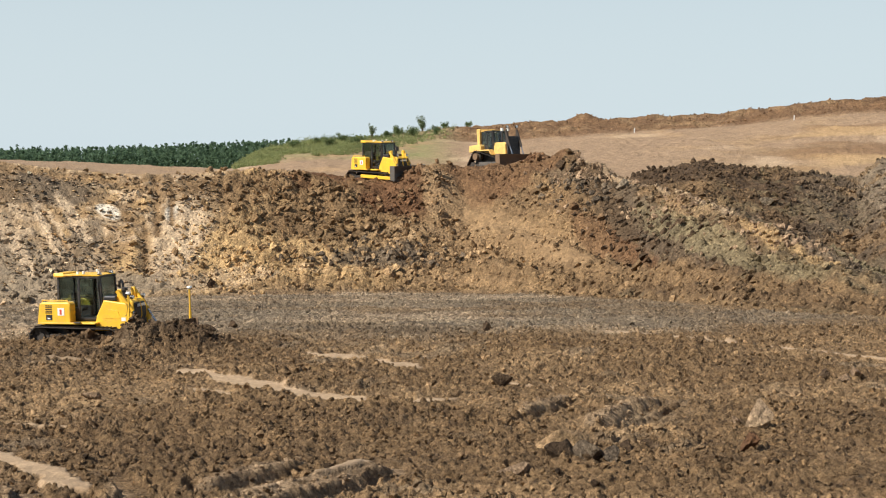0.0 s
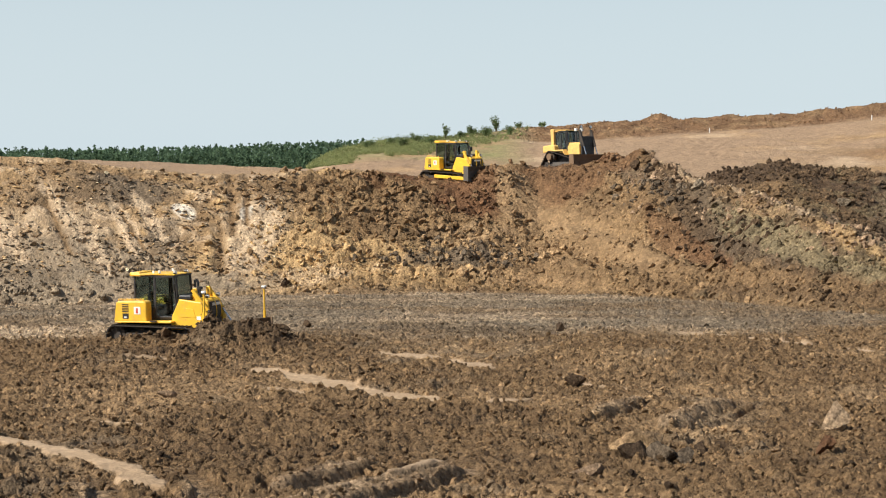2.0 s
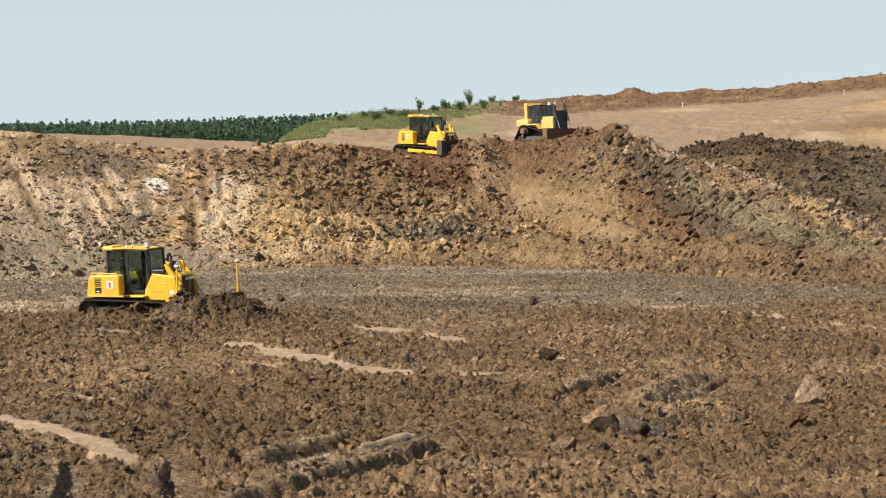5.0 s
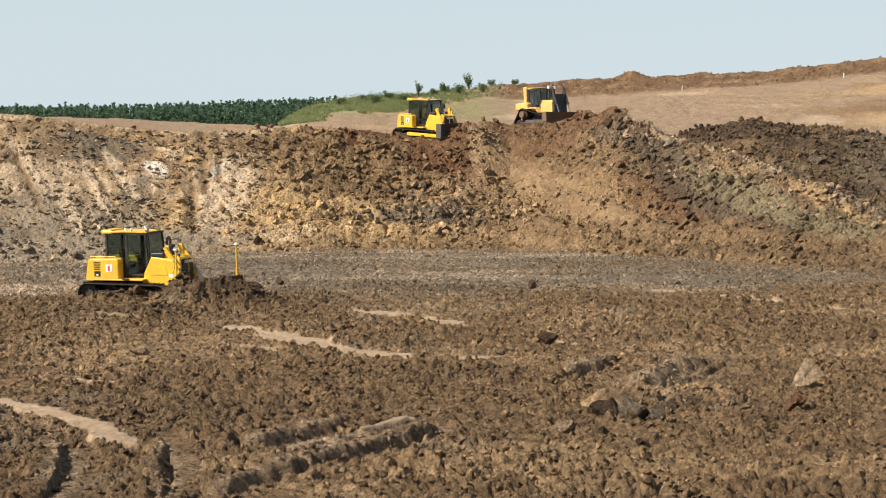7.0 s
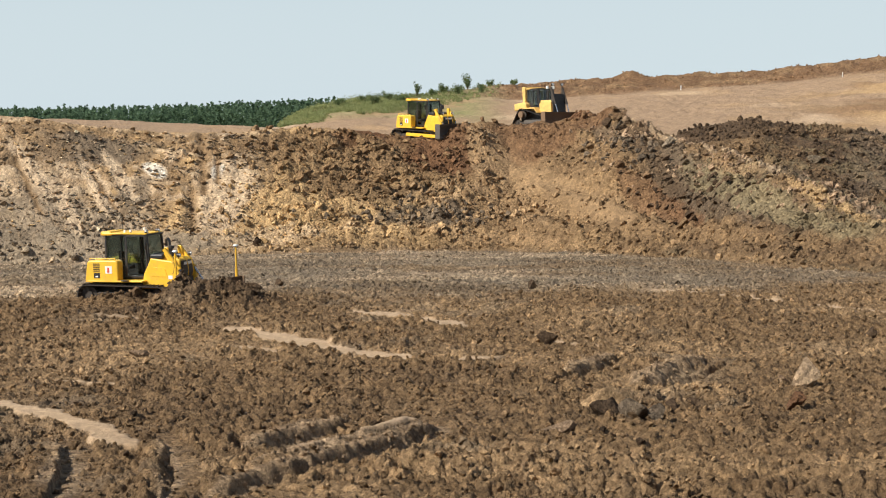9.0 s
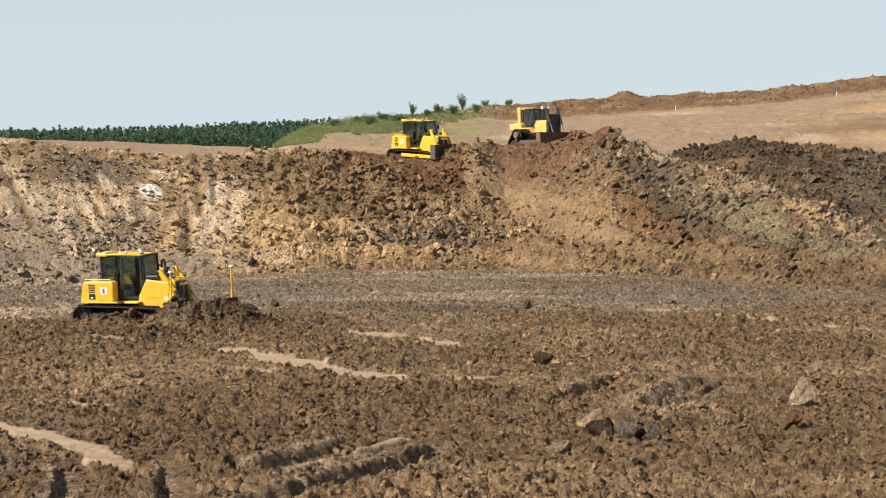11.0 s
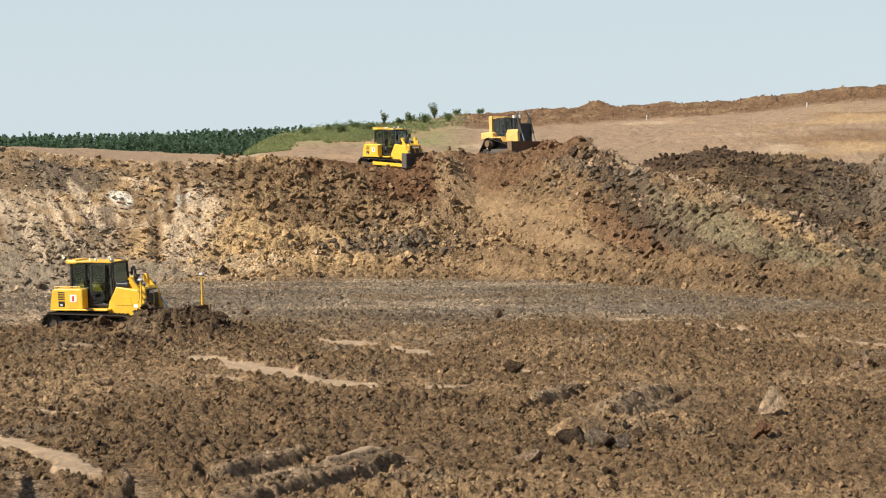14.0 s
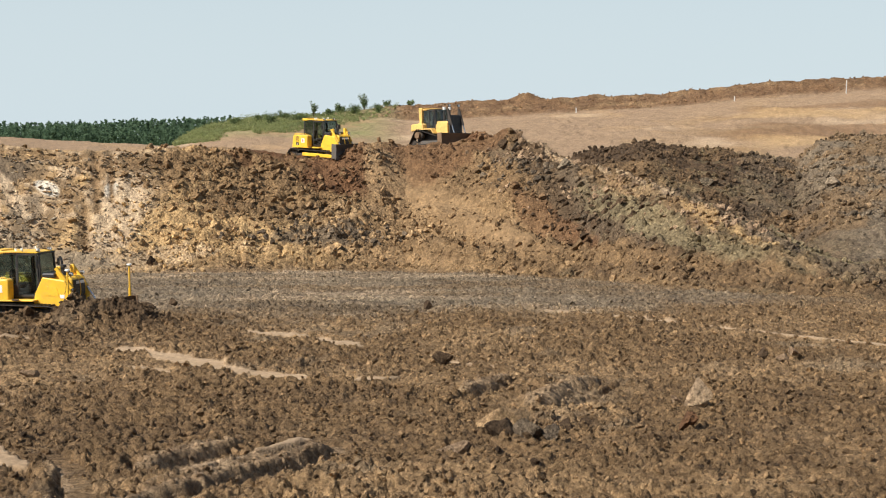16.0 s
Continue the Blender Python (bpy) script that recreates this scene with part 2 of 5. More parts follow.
def slab_at(x, y, s):
    """Slabs of broken rock on the cut, 0 to 1, one value for each slab."""
    wx = x / 0.95 + 0.8 * fbm(x, y, 1.6, 2, 327) + s * 5
    wy = s * 26 + 0.16 * x + 1.1 * fbm(x, y, 1.8, 2, 328)
    wx = wx + 0.5 * hashed(np.floor(wy), np.floor(wy) * 0, 76)
    return hashed(np.floor(wx), np.floor(wy), 77)


def ground_z(x, y):
    """Ground height with clods, ruts, berms and windrows."""
    z = land(x, y)
    b, foot, crest, top, s = front(x, y)
    near = (y > 20) & (y < 260) & (np.abs(b) < 60)
    smooth = smooth_parts(x, y)
    cu, cv = chart(x, y)
    on_face = step(-0.12, 0.06, s)
    grey = step(72, 82, y + 3 * fbm(x, y, 9, 3, 3)) * (1 - on_face)
    beyond = step(4, 10, y - crest) * np.where(b > 11, step(150, 154, y), 1)
    firm = np.zeros(np.shape(x))
    for line, half, high in BANKS + BERMS[:3] + RUTS:
        q, w, _ = on_line(x, y, line, half)
        firm = np.maximum(firm, 1 - step(0.7, 1.3, q / w))
    rough = (1 - 0.93 * smooth) * (1 - 0.1 * grey) * (1 - 0.5 * firm)
    wave = fbm(x, y, 5.0, 4, 11)
    mound = fbm(x, y, 1.5, 4, 21)
    clods = 0.10 * lumps(x, y, 0.6, 31, 0.42) + 0.15 * lumps(x, y, 0.3, 41, 0.7) + 0.12 * lumps(x, y, 0.16, 51, 0.8)
    floor_d = rough * (0.10 * wave + 0.11 * mound + 0.06 * np.abs(fbm(x, y, 0.45, 4, 73, 0.65)) + clods * (0.9 + 0.7 * fbm(x, y, 3.0, 2, 71))) + 0.03 * fbm(x, y, 0.5, 3, 77) + 0.13 * smooth
    big = 0.42 * lumps(x, y, 1.3, 131, 0.35) + 0.26 * lumps(x, y, 0.65, 141, 0.5) + 0.08 * lumps(x, y, 0.36, 151, 0.65) + 0.12 * np.abs(fbm(x, y, 1.2, 3, 155, 0.5))
    calm = np.maximum(np.exp(-(along(cu, cv, [(3.0, 136), (6.0, 129), (9.5, 121), (12.0, 115)])[0] / 2.2) ** 2), 0.8 * np.exp(-(along(cu, cv, [(2.0, 134), (2.6, 128)])[0] / 1.6) ** 2))
    calm = np.maximum(calm, step(-9.5, -13, b) * 0.8)
    face_d = (0.6 * fbm(x, y, 8.0, 3, 111) + 0.45 * fbm(x + 0.5 * y, y * 0.6, 4.0, 3, 115) + 0.45 * fbm(x, y, 2.6, 4, 121, 0.5)) + big * (1 - 0.8 * calm)
    ribs = fbm(cu + 0.75 * cv, cv * 0.16, 3.2, 3, 127)
    face_d = face_d + 0.7 * ribs * step(-3, 3, b) * step(0.1, 0.3, s) * step(1.0, 0.85, s)
    # broken ledges and slabs of the cut on the left
    cut = step(-9.5, -13.5, b)
    q = s * 8 + 0.02 * x + 0.7 * fbm(x, y, 6.0, 3, 397)
    q = q - np.floor(q)
    ledges = (step(0.7, 1.0, q) - q) * (0.5 + 0.5 * fbm(x, y * 2, 4.0, 3, 398))
    face_d = face_d * (1 - 0.72 * cut) + cut * (0.5 * ledges + 0.2 * slab_at(x, y, s) + 0.1 * lumps(x, y, 0.5, 399, 0.5))
    face_d = face_d * (1 - 0.75 * step(19, 21, b) * step(0.9, 0.95, s) * step(1.12, 1.05, s))
    edge = 1 - 0.45 * step(0.9, 1.05, s)
    hill_d = 0.5 * fbm(x, y, 14.0, 4, 211) + 0.16 * fbm(x + 0.8 * y, y * 0.5, 2.2, 4, 221, 0.6) + 0.12 * lumps(x, y, 0.8, 225, 0.3)
    bank = step(195, 199, y) * step(0, 4, b)
    hill_d = hill_d * (1 - 0.4 * step(-8, -12, b)) + bank * (0.30 * lumps(x, y, 1.6, 231, 0.7) + 0.7 * fbm(x, y, 9.0, 4, 241) - 0.1)
    d = floor_d * (1 - on_face) + face_d * edge * on_face
    d = d * (1 - beyond) + hill_d * beyond
    fade = 1 - step(212, 260, y)
    z = z + np.where(near, d * fade, 0)
    for line, half, high in BANKS:
        q, run, total = along(x, y, line)
        (ax, ay), (bx, by) = line[0], line[-1]
        far = ((x - ax) * (by - ay) - (y - ay) * (bx - ax)) / math.hypot(bx - ax, by - ay) + 0.11 * fbm(x, y, 0.7, 3, 88, 0.5)
        ends = step(0, 0.7, np.minimum(run, total - run)) * (q < half + 0.5)
        z = z + ends * high * np.where(far < 0, 1 - step(half * 0.5, half, -far), 1 - step(0.0, 0.22, far)) - ends * high * 0.8 * np.exp(-((far - 0.42) / 0.26) ** 2)
    for line, half, high in BERMS:
        q, w, run = on_line(x, y, line, half)
        z = z + high * (1 - step(0.45, 1.2, q / w)) * (0.8 + 0.3 * vnoise(run * 1.7, run * 0, 8))
    for line, half, deep in RUTS:
        q, w, _ = on_line(x, y, line, half)
        z = z - deep * (1 - step(0.4, 1.1, q / w))
    for line, half in TREADS:
        q, _, run = along(x, y, line)
        inside = 1 - step(half * 0.85, half, q)
        z = z * (1 - inside) + inside * (land(x, y) + 0.03 * wave + 0.13 * np.maximum(0, np.sin(run * 2 * math.pi / 0.42)) + 0.02 * mound)
    # earth pushed up by the blades
    for cx, cy, rx, ry, high in HEAPS:
        q = ((x - cx) / rx) ** 2 + ((y - cy) / ry) ** 2
        z = z + high * np.exp(-q * 1.4) * (1 + 0.4 * fbm(x, y, 0.9, 4, 91)) + 0.14 * lumps(x, y, 0.5, 95, 0.7) * np.exp(-q)
    # wheel ruts climbing the left of the face
    for line, half in TRAILS:
        q = along(cu, cv, line)[0]
        z = z - 0.7 * half * np.exp(-(q / half) ** 2) * (0.7 + 0.5 * fbm(x, y, 1.5, 2, 99)) + 0.12 * np.exp(-((q - 0.75) / 0.4) ** 2)
    return z


HEAPS = [(-10.8, 70.2, 1.2, 1.0, 1.05), (-9.1, 70.7, 1.4, 1.0, 0.72), (-8.0, 70.4, 1.6, 1.2, 0.22), (-12.8, 71.45, 2.6, 0.42, 0.36), (-11.8, 66.2, 2.6, 1.6, 0.2), (2.3, 136.8, 1.9, 1.7, 0.95), (11.9, 144.6, 2.0, 1.5, 0.9), (22.5, 206.0, 1.7, 1.6, 0.85), (17.5, 205.0, 3.0, 1.6, 0.25)]

# soils: dry base colours
EARTH = {"brown": (0.228, 0.146, 0.077), "ochre": (0.475, 0.315, 0.155), "sand": (0.57, 0.425, 0.28), "grey": (0.268, 0.21, 0.146), "dark": (0.102, 0.067, 0.041),
         "red": (0.165, 0.086, 0.045), "olive": (0.225, 0.180, 0.105), "beige": (0.310, 0.212, 0.134), "bank": (0.215, 0.126, 0.068), "green": (0.22, 0.22, 0.09),
         "white": (0.72, 0.65, 0.54), "slate": (0.148, 0.112, 0.078), "ledge": (0.40, 0.285, 0.180), "tan": (0.365, 0.242, 0.132)}
# patches on the worked face: soil, x, share of the way up, half width, half height, lean, strength
PATCHES = [
    ("brown", -9, 0.86, 8, 0.11, 0, 0.8), ("brown", -3, 0.6, 7, 0.22, 0, 0.7), ("tan", 2.5, 0.35, 6, 0.2, 0, 0.6), ("brown", -7.5, 0.55, 2.6, 0.12, 0, 0.7), ("ochre", -4.5, 0.28, 4.5, 0.09, 0, 0.7), ("brown", -4, 0.78, 5, 0.1, 0, 0.8), ("red", -5.5, 0.96, 5, 0.08, 0, 0.7), ("brown", 7, 0.25, 9, 0.14, 0, 0.65),
    ("ochre", -13.5, 0.28, 6.5, 0.26, 0, 0.9), ("sand", -15.5, 0.5, 2.2, 0.3, 0, 0.5), ("sand", -30, 0.5, 5, 0.14, 0, 0.4), ("sand", -12, 0.12, 4, 0.08, 0, 0.5),
    ("grey", -29, 0.45, 4.5, 0.35, 0, 0.2), ("brown", -25, 0.93, 10, 0.05, 0, 0.7), ("slate", -26.0, 0.80, 4.2, 0.13, 0, 0.85), ("brown", -31, 0.75, 4, 0.15, 0, 0.5), ("grey", -27.5, 0.33, 5, 0.14, 0, 0.7), ("slate", -28.5, 0.2, 3.5, 0.07, 0, 0.6), ("brown", -16.5, 0.86, 4.5, 0.08, 0, 0.75), ("ochre", -19.0, 0.72, 0.8, 0.06, 0, 0.8), ("slate", -21.8, 0.40, 1.1, 0.22, 0.05, 0.75), ("grey", -24, 0.1, 10, 0.13, 0, 0.9),
    ("sand", -24, 0.5, 2.4, 0.06, -0.09, 0.9), ("sand", -23.2, 0.62, 2.0, 0.05, -0.09, 0.8), ("sand", -25.4, 0.38, 2.0, 0.04, -0.09, 0.8), ("brown", -19.5, 0.5, 1.0, 0.3, 0, 0.5), ("sand", -29, 0.62, 3.0, 0.05, -0.07, 0.7), ("sand", -32, 0.5, 3.0, 0.06, -0.07, 0.7), ("white", -21.1, 0.68, 1.1, 0.045, -0.04, 0.8), ("white", -16.6, 0.65, 0.5, 0.05, 0, 1.0),
    ("sand", -15.4, 0.42, 1.6, 0.3, 0, 0.7), ("grey", -20.6, 0.22, 1.2, 0.12, 0.05, 0.6),
    ("brown", 3.0, 0.72, 9.0, 0.22, -0.01, 0.85), ("red", 0.4, 0.8, 3.6, 0.24, -0.03, 0.95), ("red", 7.0, 0.86, 4.6, 0.2, 0, 0.9), ("tan", 3.6, 0.66, 1.6, 0.28, -0.04, 0.85),
    ("slate", -0.8, 0.24, 3.6, 0.10, 0, 0.85), ("dark", -3.5, 0.42, 2.0, 0.08, 0, 0.5), ("slate", 13.2, 0.78, 1.3, 0.14, -0.05, 0.9), ("red", 12.6, 0.99, 2.2, 0.12, 0, 0.9), ("slate", 17.2, 0.66, 3.6, 0.28, -0.04, 0.85), ("dark", 15.6, 0.72, 1.5, 0.3, -0.06, 0.7), ("dark", 18.6, 0.5, 1.6, 0.2, -0.06, 0.5),
    ("red", 15.0, 0.42, 3.0, 0.13, -0.04, 0.75), ("brown", 13.0, 0.65, 2.0, 0.13, 0, 0.7), ("olive", 21, 0.56, 3.4, 0.19, -0.03, 0.8), ("olive", 27, 0.62, 3.0, 0.2, 0, 0.3), ("slate", 28, 0.9, 5, 0.13, 0, 0.8),
    ("sand", 17.4, 0.97, 3.0, 0.04, 0, 0.55), ("sand", 22.5, 0.97, 3.0, 0.04, 0, 0.5), ("ochre", 25.4, 0.74, 2.6, 0.08, -0.03, 0.6), ("brown", 22, 0.18, 10, 0.16, 0, 0.9), ("dark", 22, 0.1, 9, 0.1, 0, 0.4), ("slate", 32, 0.5, 5, 0.4, 0, 0.7)]


def soil_at(x, y):
    """The colour of the soil at a place."""
    b, foot, crest, top, s = front(x, y)
    col = np.zeros((*np.shape(x), 3))

    def lay(name, k):
        k = np.clip(k, 0, 1)[..., None]
        col[...] = col * (1 - k) + np.array(EARTH[name]) * k

    cu, cv = chart(x, y)
    n1, n2, n3 = fbm(x, y, 6.0, 4, 301), fbm(x, y, 2.0, 4, 311), fbm(x, y, 0.7, 3, 321)
    lay("brown", np.ones(np.shape(x)))
    lay("tan", step(0.0, 0.6, n1 + 0.6 * n2) * 0.7)
    lay("dark", step(0.15, 0.7, n2 - 0.5 * n1) * 0.35)
    lay("grey", step(0.25, 0.6, fbm(x, y, 3.5, 4, 351)) * 0.45)
    lay("brown", step(0, 12, x) * step(60, 70, y) * 0.3)
    lay("dark", step(-3, -9, x) * step(54, 44, y) * (0.22 + 0.2 * n2))
    # grey clay band before the face
    g = step(70, 80, y + 5 * n1 + 1.5 * n2 - 0.35 * x * (x > 0) - 0.05 * x * (x < 0))
    lay("grey", g * (0.9 + 0.3 * n2))
    lay("slate", g * step(-5, 15, x) * 0.2)
    lay("brown", g * step(-0.1, 0.5, fbm(x * 0.5, y, 4.0, 4, 365)) * 0.6)
    lay("slate", g * step(0.05, 0.5, fbm(x * 0.35, y, 3.0, 4, 361)) * 0.55)
    lay("sand", g * step(0.0, 0.5, fbm(x * 0.3, y * 1.3, 3.0, 4, 371)) * (0.5 + 0.4 * step(-2, -20, x)))
    face = step(-0.05, 0.05, s + 0.05 * n2)
    lay("brown", step(-0.2, -0.08, s + 0.08 * n1) * np.interp(b, [-16, -8, 60], [0, 0.8, 1.0]))
    lay("ochre", face)
    lay("brown", face * step(-0.05, 0.5, n2 + 0.4 * n1) * 0.55)
    lay("tan", face * step(0.0, 0.5, n3 + n1 * 0.5) * 0.5)
    bed = fbm(x * 0.35, s * 22 + 0.12 * x, 2.4, 4, 391)
    lay("sand", face * step(0.15, 0.5, bed) * 0.55)
    lay("brown", face * step(0.1, 0.5, -bed) * 0.6)
    cutk = face * step(-9.5, -12.5, b)
    ledge = fbm(x * 0.45 + s * 5, s * 20 + 0.8 * x, 2.2, 4, 395)
    lay("tan", cutk * 0.4)
    lay("grey", cutk * step(-0.3, 0.5, n1) * 0.4)
    lay("brown", cutk * step(0.0, 0.5, n2 + 0.5 * n1) * 0.6)
    lay("sand", cutk * step(0.1, 0.35, ledge) * 0.75)
    lay("slate", cutk * step(0.15, 0.45, -ledge) * 0.45)
    # single slabs of the cut, each its own shade
    slab = slab_at(x, y, s)
    lay("sand", cutk * (slab > 0.72) * 0.6)
    lay("slate", cutk * (slab < 0.2) * 0.4)
    lay("tan", cutk * (np.abs(slab - 0.5) < 0.1) * 0.6)
    lay("brown", face * step(11.5, 14.5, b + n2) * 0.55)
    lay("slate", face * step(12, 15, b + n2) * 0.45)
    lay("brown", face * step(-1, 4, b + n2) * 0.75)
    lay("dark", face * step(9, 13, b + n2) * step(-0.5, 0.3, n2 + 0.6 * n1) * 0.65)
    lay("olive", face * step(12, 14, b + n2) * step(-0.1, 0.4, n3 + n1) * 0.45)
    streak = fbm(cu + 0.75 * cv, cv * 0.14, 2.2, 4, 393)
    lay("dark", face * step(2, 6, b) * step(0.1, 0.45, streak) * 0.5)
    lay("tan", face * step(-4, 2, b) * step(0.12, 0.45, -streak) * 0.5)
    for name, cx, cs, hw, hs, lean, k in PATCHES:
        q = ((cu - cx) / hw) ** 2 + ((s - cs - lean * (cu - cx)) / hs) ** 2
        lay(name, face * (s < 1.25) * (1 - step(0.55, 1.25, q + 0.55 * n2 + 0.4 * n3)) * k)
    run_k = np.exp(-(along(cu, cv, [(3.0, 136), (6.0, 129), (9.5, 121), (12.0, 115)])[0] / (1.9 + 0.6 * n2)) ** 2)
    lay("tan", face * run_k * 0.4)
    lay("brown", face * step(1, 4, b) * step(15, 11, b) * 0.28)
    # the tip's top, the dark ridge, the pale strip and the hill
    topk = step(0.97, 1.03, s)
    lay("tan", topk * (b < 9))
    lay("red", topk * (b > -6) * (b < 11) * step(14, 5, y - crest))
    lay("slate", topk * step(9, 12, b + 1.5 * n2) * step(-0.2, 0.4, n2))
    ridge = (y > crest + 4) * (y < 153) * (b > 10.5)
    lay("dark", ridge * 1.0)
    lay("brown", ridge * step(0.1, 0.55, n1 + 0.4 * n2) * 0.7)
    lay("brown", ridge * step(16, 20, b + 2 * n1) * step(-0.3, 0.3, n2) * 0.45)
    lay("olive", ridge * step(18, 22, b + 2 * n2) * step(0.0, 0.4, n1 - n3) * 0.5)
    lay("grey", ridge * step(26.6, 29.4, b + 1.2 * n2 + (y - 135) * 0.12))
    lay("slate", ridge * step(23.0, 25, b + n2) * 0.5)
    lay("brown", ridge * step(24.0, 27, b) * step(0.0, 0.4, n2 - n1) * 0.7)
    behind = step(6, 12, y - crest) * np.where(b > 10.5, step(151, 153, y), 1)
    lay("beige", behind)
    lay("tan", behind * step(0.1, 0.6, n1 + 0.3 * n2) * 0.6)
    lay("sand", behind * step(0.15, 0.6, fbm(x, y, 9, 4, 381)) * 0.45)
    lay("brown", behind * step(19, 23, b) * step(-0.1, 0.3, n1) * step(190, 165, y) * 0.6)
    lay("bank", behind * step(21, 25, b + 2 * n1) * step(0.0, 0.35, fbm(x * 0.4, y, 5, 4, 383)) * step(194, 186, y) * 0.7)
    lay("ochre", behind * step(22, 27, b + 2 * n1) * step(0.05, 0.4, fbm(x * 0.5, y, 6, 4, 385)) * 0.6)
    lay("bank", behind * step(194, 198, y + 2 * n1) * step(2, 4.5, b))
    lay("tan", behind * step(194, 198, y) * step(0.1, 0.5, n2) * step(2, 4.5, b) * 0.6)
    grass = step(-9.8, -8.6, b) * step(4.2, 1.5, b + 1.2 * n2) * step(172, 184, y + 5 * n1 - np.interp(b, [-9, -3, 4], [0, -4, -16]))
    lay("green", grass * (0.6 + 0.5 * n2))
    lay("tan", grass * step(-0.1, 0.4, n1 - 0.4 * n2) * 0.6)
    lay("green", step(225, 260, y))
    lay("olive", step(19.5, 21, b) * step(0.9, 0.94, s + 0.03 * n2) * step(1.1, 1.04, s) * 0.85)
    lay("sand", step(19, 20, b) * step(24, 22, b) * step(1.0, 1.03, s + 0.02 * n2) * step(1.1, 1.05, s) * 0.5)
    for line, half, high in BANKS + BERMS[:3]:
        q, w, _ = on_line(x, y, line, half)
        lay("ledge" if high > 0.15 or high < 0.1 else "tan", (1 - step(0.3, 0.8, q / w + 0.5 * n3)) * 0.6)
    # shade in the climbing ruts, painted as a browner soil colour
    for line, half in TRAILS:
        lay("brown", np.exp(-(along(cu, cv, line)[0] / half) ** 2) * face)
    lay("ledge", smooth_parts(x, y) * (0.85 + 0.3 * n3))
    for cx, cy, rx, ry, high in HEAPS[:5]:
        lay("dark", np.exp(-(((x - cx) / rx) ** 2 + ((y - cy) / ry) ** 2)) * 0.75)
    return np.clip(col * (1 + 0.10 * n3)[..., None], 0.02, 0.8)


def sheet(name, x, y, z, mat):
    """One mesh over a grid of places."""
    rows, cols = x.shape
    me = bpy.data.meshes.new(name)
    idx = np.arange(rows * cols, dtype=np.int32).reshape(rows, cols)
    quads = np.stack([idx[:-1, :-1], idx[:-1, 1:], idx[1:, 1:], idx[1:, :-1]], -1).reshape(-1, 4)
    me.vertices.add(rows * cols)
    me.vertices.foreach_set("co", np.stack([x, y, z], -1).astype(np.float32).ravel())
    me.loops.add(quads.size)
    me.loops.foreach_set("vertex_index", quads.ravel())
    me.polygons.add(len(quads))
    me.polygons.foreach_set("loop_start", np.arange(0, quads.size, 4, dtype=np.int32))
    me.polygons.foreach_set("loop_total", np.full(len(quads), 4, dtype=np.int32))
    me.update(calc_edges=True)
    paint(me, soil_at(x.ravel(), y.ravel()), churned(x.ravel(), y.ravel()))
    me.materials.append(mat)
    return new(name, me)


def churned(x, y):
    b, foot, crest, top, s = front(x, y)
    k = 1 - 0.65 * smooth_parts(x, y)
    k = np.minimum(k, 1 - 0.3 * np.exp(-(along(*chart(x, y), [(3.0, 136), (6.0, 129), (9.5, 121), (12.0, 115)])[0] / 1.8) ** 2))
    back = step(6, 12, y - crest) * np.where(b > 10.5, step(151, 153, y), 1)
    k = np.minimum(k, 1 - 0.5 * back * (1 - step(194, 198, y)))
    return np.minimum(k, 1 - 0.3 * step(-9.5, -13, b) * step(-0.1, 0.1, s))


def paint(me, colours, churn=None):
    at = me.color_attributes.new("soil", "FLOAT_COLOR", "POINT")
    at.data.foreach_set("color", np.concatenate([colours, np.ones((len(colours), 1)) if churn is None else churn[:, None]], 1).astype(np.float32).ravel())


# ground: one sheet to the horizon, finer where the earth is broken
ys = [-3000, -1500, -700, -300, -120, -50, -20, -8, 0, 2.5, 5, 8, 11, 14, 17, 20, 23, 26, 28, 30, 31]
while ys[-1] < 88:
    ys.append(ys[-1] + 0.085 + 0.0019 * (ys[-1] - 31))
while ys[-1] < 142:
    ys.append(ys[-1] + 0.118)
while ys[-1] < 154:
    ys.append(ys[-1] + 0.2)
while ys[-1] < 214:
    ys.append(ys[-1] + 0.5)
ys += [216, 219, 223, 230, 240, 255, 275, 300, 340, 400, 480, 600, 750, 1000, 1400, 2000, 3200]
us = np.arange(-0.290, 0.334, 0.00098)
side = np.array([0.003, 0.008, 0.016, 0.03, 0.05, 0.08, 0.13, 0.2, 0.3, 0.45, 0.7, 1.2, 2.2])
us = np.concatenate([us[0] - side[::-1], us, us[-1] + side])
gy, gu = np.meshgrid(np.array(ys), us, indexing="ij")
gx = gu * np.maximum(np.abs(gy), 26.0)
ground = sheet("ground", gx, gy, ground_z(gx, gy), SOIL)
tagged(ground, "churned brown and ochre earth of an open pit, grey clay band, pale sand streaks", "ground", kind="structure")


def height_at(x, y):
    return float(ground_z(np.array([float(x)]), np.array([float(y)]))[0])


def land_at(x, y):
    return float(land(np.array([float(x)]), np.array([float(y)]))[0])


